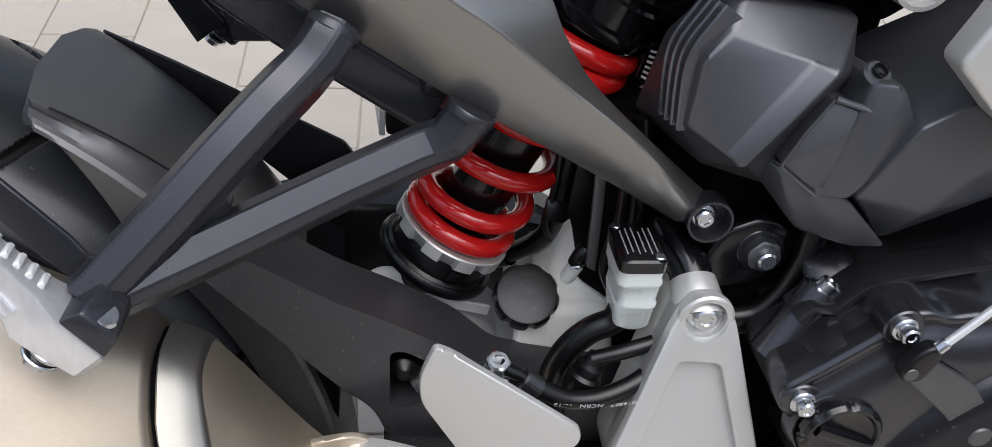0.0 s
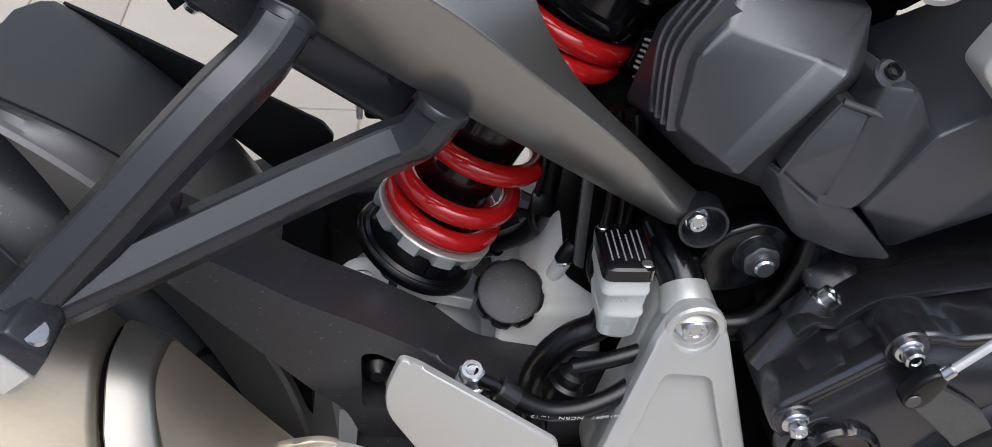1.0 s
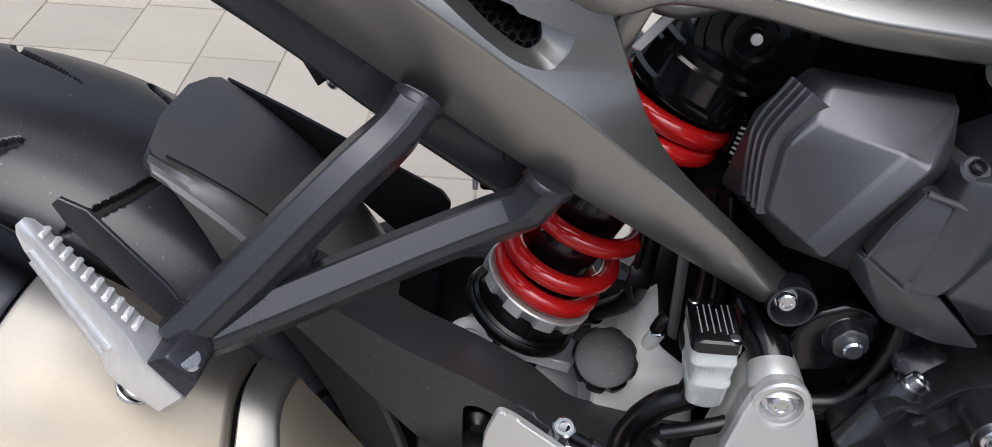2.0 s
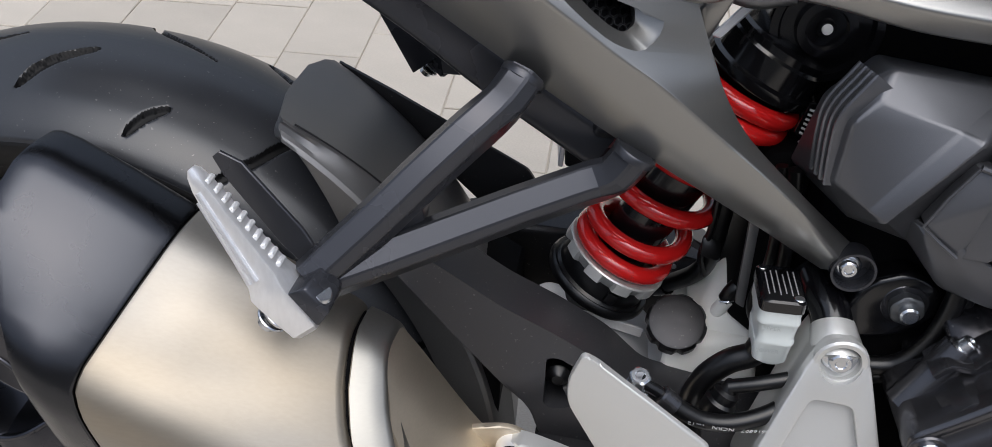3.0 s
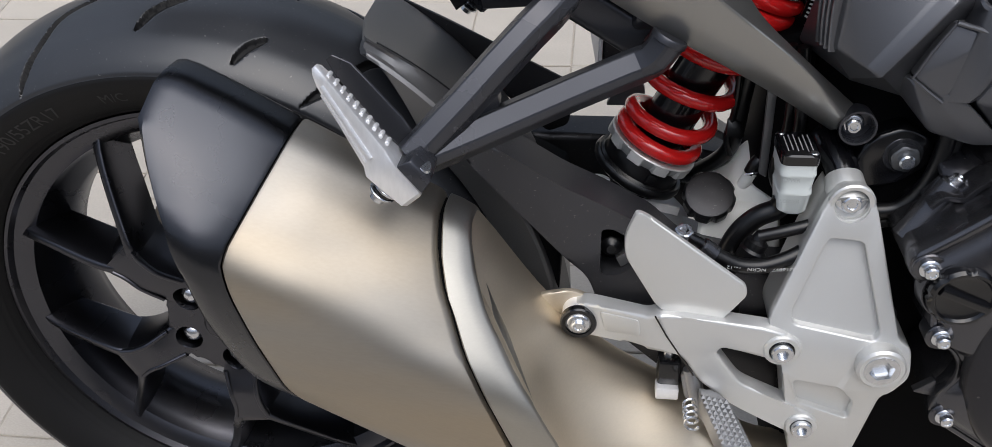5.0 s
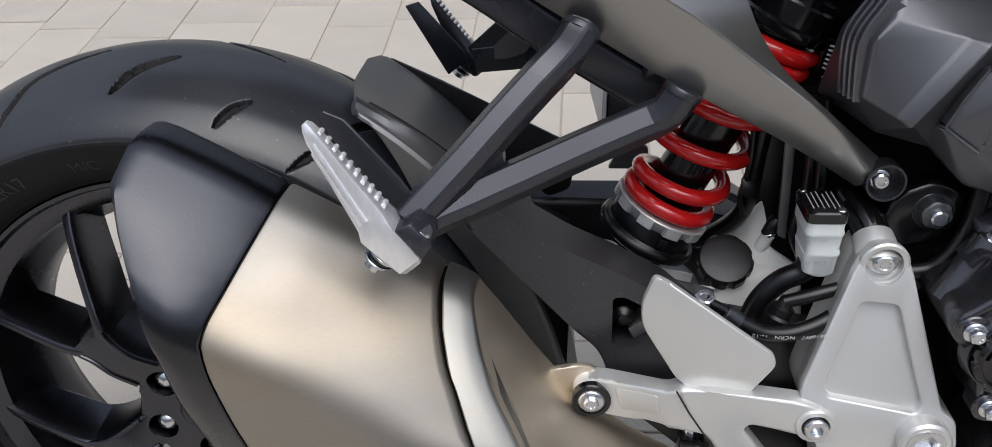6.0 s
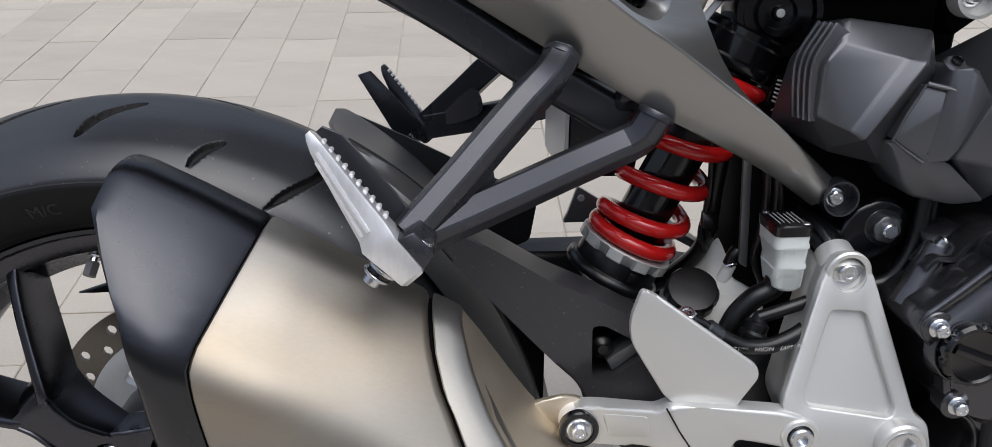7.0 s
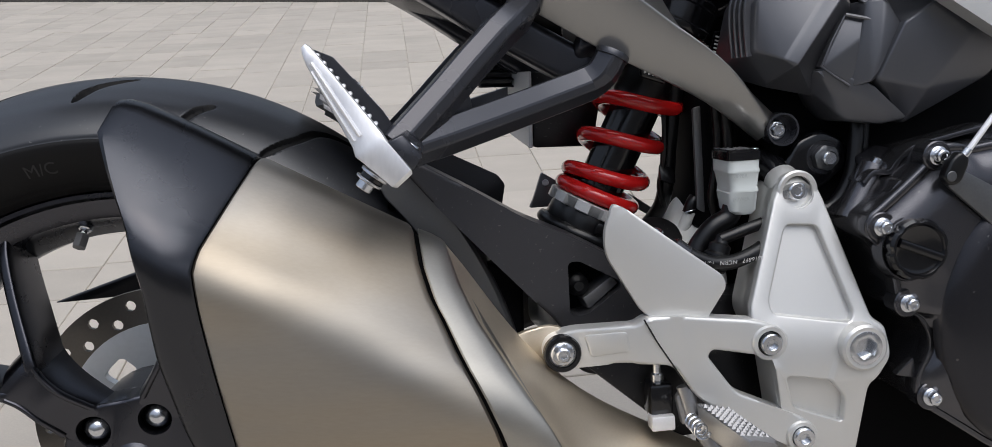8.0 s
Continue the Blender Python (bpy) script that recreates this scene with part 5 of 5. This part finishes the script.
part("mount_hub", lathe([(0.05, 6), (5, 6), (6, 3), (12, 3), (13, 8), (18, 8), (19, 2), (27, 2), (29, 6), (34, 6), (36, 0), (36, -30)], (538, -38, 382), OUT, 48, closed=False), gloss_black, label="black round rubber mount")
part("hub_bolt", cylinder((538, -44, 382), OUT, 3.4, 2, 0.5, 16), print_white)
# near-black block added so the gap behind the hub stays dark
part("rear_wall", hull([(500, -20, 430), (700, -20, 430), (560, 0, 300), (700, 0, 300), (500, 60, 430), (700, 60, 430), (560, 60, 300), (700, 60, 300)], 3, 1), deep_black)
tag = part("warning_tag", hull([(537, -50, 336), (546, -50, 335), (539, -50, 306), (531, -50, 315), (537, -48, 336), (546, -48, 335), (539, -48, 306), (531, -48, 315)], 0.3, 1), gloss_black, label="black warning tag with white print")
for k in range(6):
    f = k / 6
    part("tag_print", sweep([(534.2 + 4 * f, -50.6, 315.5 + 19 * f), (541.4 + 4 * f, -50.6, 312 + 21 * f)], circle(0.8, 6)), print_white, tag)
part("tag_plate", hull([(528, -47, 284), (526, -47, 297), (543, -47, 313), (551, -47, 303), (548, -47, 285), (528, -43, 284), (526, -43, 297), (543, -43, 313), (551, -43, 303), (548, -43, 285)], 1, 1), cast_light, label="grey plate under the tag")
part("inner_gusset", hull([(446, -80, 385), (458, -86, 404), (478, -84, 412), (462, -76, 372), (446, -70, 385), (478, -70, 412)], 2, 2), frame_black)
part("hub_pipe", tube([(470, -50, 404), (492, -48, 398), (515, -46, 402)], 6, 12), cast_grey)
part("bright_stay", hull([(470, -44, 372), (476, -44, 370), (500, -40, 398), (494, -40, 402), (470, -40, 372), (500, -36, 398)], 1, 1), alloy)

# ---- left side things seen through the gaps ----
flap = part("far_flap", hull([(382, 18, 240), (384, 18, 312), (440, 20, 238), (452, 20, 300), (374, 96, 250), (374, 96, 312), (452, 110, 300), (430, 110, 240)], 2, 2), plastic_black, label="dark plastic flap beside the far seat rail")
part("flap_face", hull([(377, 17, 240), (380, 17, 312), (368, 96, 252), (370, 96, 314), (381, 17, 240), (383, 17, 312), (372, 96, 252), (373, 96, 314)], 0.8, 1), cast_light, flap, "pale grey rear face of the flap")
vent = part("louvred_vent", box(338, 395, 78, 108, 300, 332, 3), gloss_black)
for k in range(4):
    part("slat", hull([(340, 70, 300 + 7 * k), (384, 70, 298 + 7 * k), (384, 80, 302 + 7 * k), (340, 80, 304 + 7 * k), (340, 70, 301.5 + 7 * k), (384, 70, 299.5 + 7 * k)], 0.3, 1), plastic_black, vent)
part("left_seat_rail", mirrored(lofted_rail()), frame_black)
part("left_subframe_tube", mirrored(sweep(smooth_line([(150, -62, 470), (280, -66, 392), (340, -70, 352), (412, -74, 308)], 6), rounded([(-18, -17), (16, -17), (18, 14), (-16, 18)], 7, 4))), satin_black)
part("tail_underside", hull([(100, -70, 470), (270, -70, 378), (330, -60, 352), (400, -60, 335), (100, 70, 470), (270, 70, 378), (400, 60, 335), (100, -70, 500), (400, -70, 440), (100, 70, 500), (400, 70, 440)], 6, 2), plastic_black, label="black plastic tail underside")
part("left_swingarm", prism(rounded([(-40, 30), (60, 50), (300, 150), (420, 150), (600, 110), (600, 40), (420, 60), (200, 0), (0, -40), (-40, -20)], 14), 75, 120, 8, 3), plastic_black, label="black single-sided swingarm beam")

# ---- seat and tank above, which shade the frame; seat unseen, sized for that shade ----
part("seat", hull([(-120, -70, 560), (-120, 70, 560), (460, -70, 550), (460, 70, 550), (-150, -50, 560), (-150, 50, 560), (440, -56, 490), (440, 56, 490), (60, -62, 505), (60, 62, 505), (300, -62, 490), (300, 62, 490), (-100, 0, 610), (500, 0, 580)], 14, 3), plastic_black, label="black seat")
part("fuel_tank", hull([(500, -110, 500), (500, 110, 500), (620, -160, 540), (620, 160, 540), (900, -160, 520), (900, 160, 520), (560, -80, 660), (560, 80, 660), (900, -80, 700), (900, 80, 700), (640, -90, 440), (900, -90, 440), (640, 90, 440), (900, 90, 440)], 30, 4), gloss_black, label="gloss black fuel tank")

# ---- ground ----
ground = new("ground", bpy.data.meshes.new("ground"))
gb = bmesh.new()
bmesh.ops.create_grid(gb, x_segments=2, y_segments=2, size=400)
for gv in gb.verts:
    gv.co.z = -0.003
gb.to_mesh(ground.data)
gb.free()
ground.data.materials.append(joint_mat)
tagged(ground, "sandy joints and ground under the pavers", "ground", kind="structure")
# ---- pavers ----


def paver_mesh(w, d):
    g, t = 0.0012, 0.0016
    x0, x1, y0, y1 = g, w - g, g, d - g
    v = [(x0, y0, -0.05), (x1, y0, -0.05), (x1, y1, -0.05), (x0, y1, -0.05), (x0, y0, -t), (x1, y0, -t), (x1, y1, -t), (x0, y1, -t), (x0 + t, y0 + t, 0), (x1 - t, y0 + t, 0), (x1 - t, y1 - t, 0), (x0 + t, y1 - t, 0)]
    f = [(8, 9, 10, 11)] + [(a, (a + 1) % 4, (a + 1) % 4 + 4, a + 4) for a in range(4)] + [(a + 4, (a + 1) % 4 + 4, (a + 1) % 4 + 8, a + 8) for a in range(4)]
    return v, f


kinds = {}
rnd = random.Random(5)
far_v, far_f, near = [], [], 0
columns, x = [], -0.64
widths = (0.213, 0.168, 0.164, 0.2)
while x < 7:
    columns.append((x, widths[len(columns) % 4]))
    x += columns[-1][1]
x, k = -0.64, 3
while x > -7:
    x -= widths[k % 4]
    columns.append((x, widths[k % 4]))
    k -= 1
for x, width in columns:
    y = -6.8 - rnd.uniform(0, 0.2)
    while y < 14:
        d = rnd.choice((0.16, 0.2, 0.27, 0.33))
        close = -0.9 < x < 0.5 and 0.5 < y < 3.0
        if close:
            if (d, width) not in kinds:
                me = bpy.data.meshes.new("paver")
                me.from_pydata(*[paver_mesh(width, d)[0], [], paver_mesh(width, d)[1]])
                me.materials.append(paving_mat)
                kinds[d, width] = me
            ob = new("paver", kinds[d, width])
            ob.parent = ground
            ob.matrix_world = pose(x, y, rnd.uniform(-0.0012, 0.0012))
            near += 1
        else:
            v, f = paver_mesh(width, d)
            n = len(far_v)
            zz = rnd.uniform(-0.0012, 0.0012)
            far_v += [(a + x, b + y, c + zz) for a, b, c in v]
            far_f += [tuple(i + n for i in g) for g in f]
        y += d
me = bpy.data.meshes.new("pavers")
me.from_pydata(far_v, [], far_f)
me.materials.append(paving_mat)
pav = new("pavers", me)
pav.parent = ground
pav.matrix_parent_inverse = ground.matrix_world.inverted()
tagged(pav, "pale concrete pavers in rows", kind="stuff")

# ---- unseen plain wall, added behind the camera to close the place and darken low reflections ----
wall = new("wall_south", bpy.data.meshes.new("wall_south"))
wb = bmesh.new()
bmesh.ops.create_cube(wb, size=1.0)
for wv in wb.verts:
    wv.co = Vector((wv.co.x * 40, wv.co.y * 0.4 - 7.2, (wv.co.z + 0.5) * 3.2 - 0.06))
wb.to_mesh(wall.data)
wb.free()
wall.data.materials.append(wall_mat)
tagged(wall, "unseen plain grey wall added to darken low reflections", "wall", kind="structure")

# ---- low dark kerb at the far end of the paving ----
kerb = new("kerb", bpy.data.meshes.new("kerb"))
kb = bmesh.new()
bmesh.ops.create_cube(kb, size=1.0)
for kv in kb.verts:
    kv.co = Vector((kv.co.x * 14, kv.co.y * 0.25 + 0.125, (kv.co.z + 0.5) * 0.14 - 0.05))
bmesh.ops.bevel(kb, geom=kb.edges[:], offset=0.012, segments=2, affect="EDGES")
kb.to_mesh(kerb.data)
kb.free()
kerb.data.materials.append(kerb_mat)
kerb.matrix_world = pose(-1.0, 5.95, 0, 0, 0, -20.2)
tagged(kerb, "low dark stone kerb along the paving", "kerb", kind="structure")
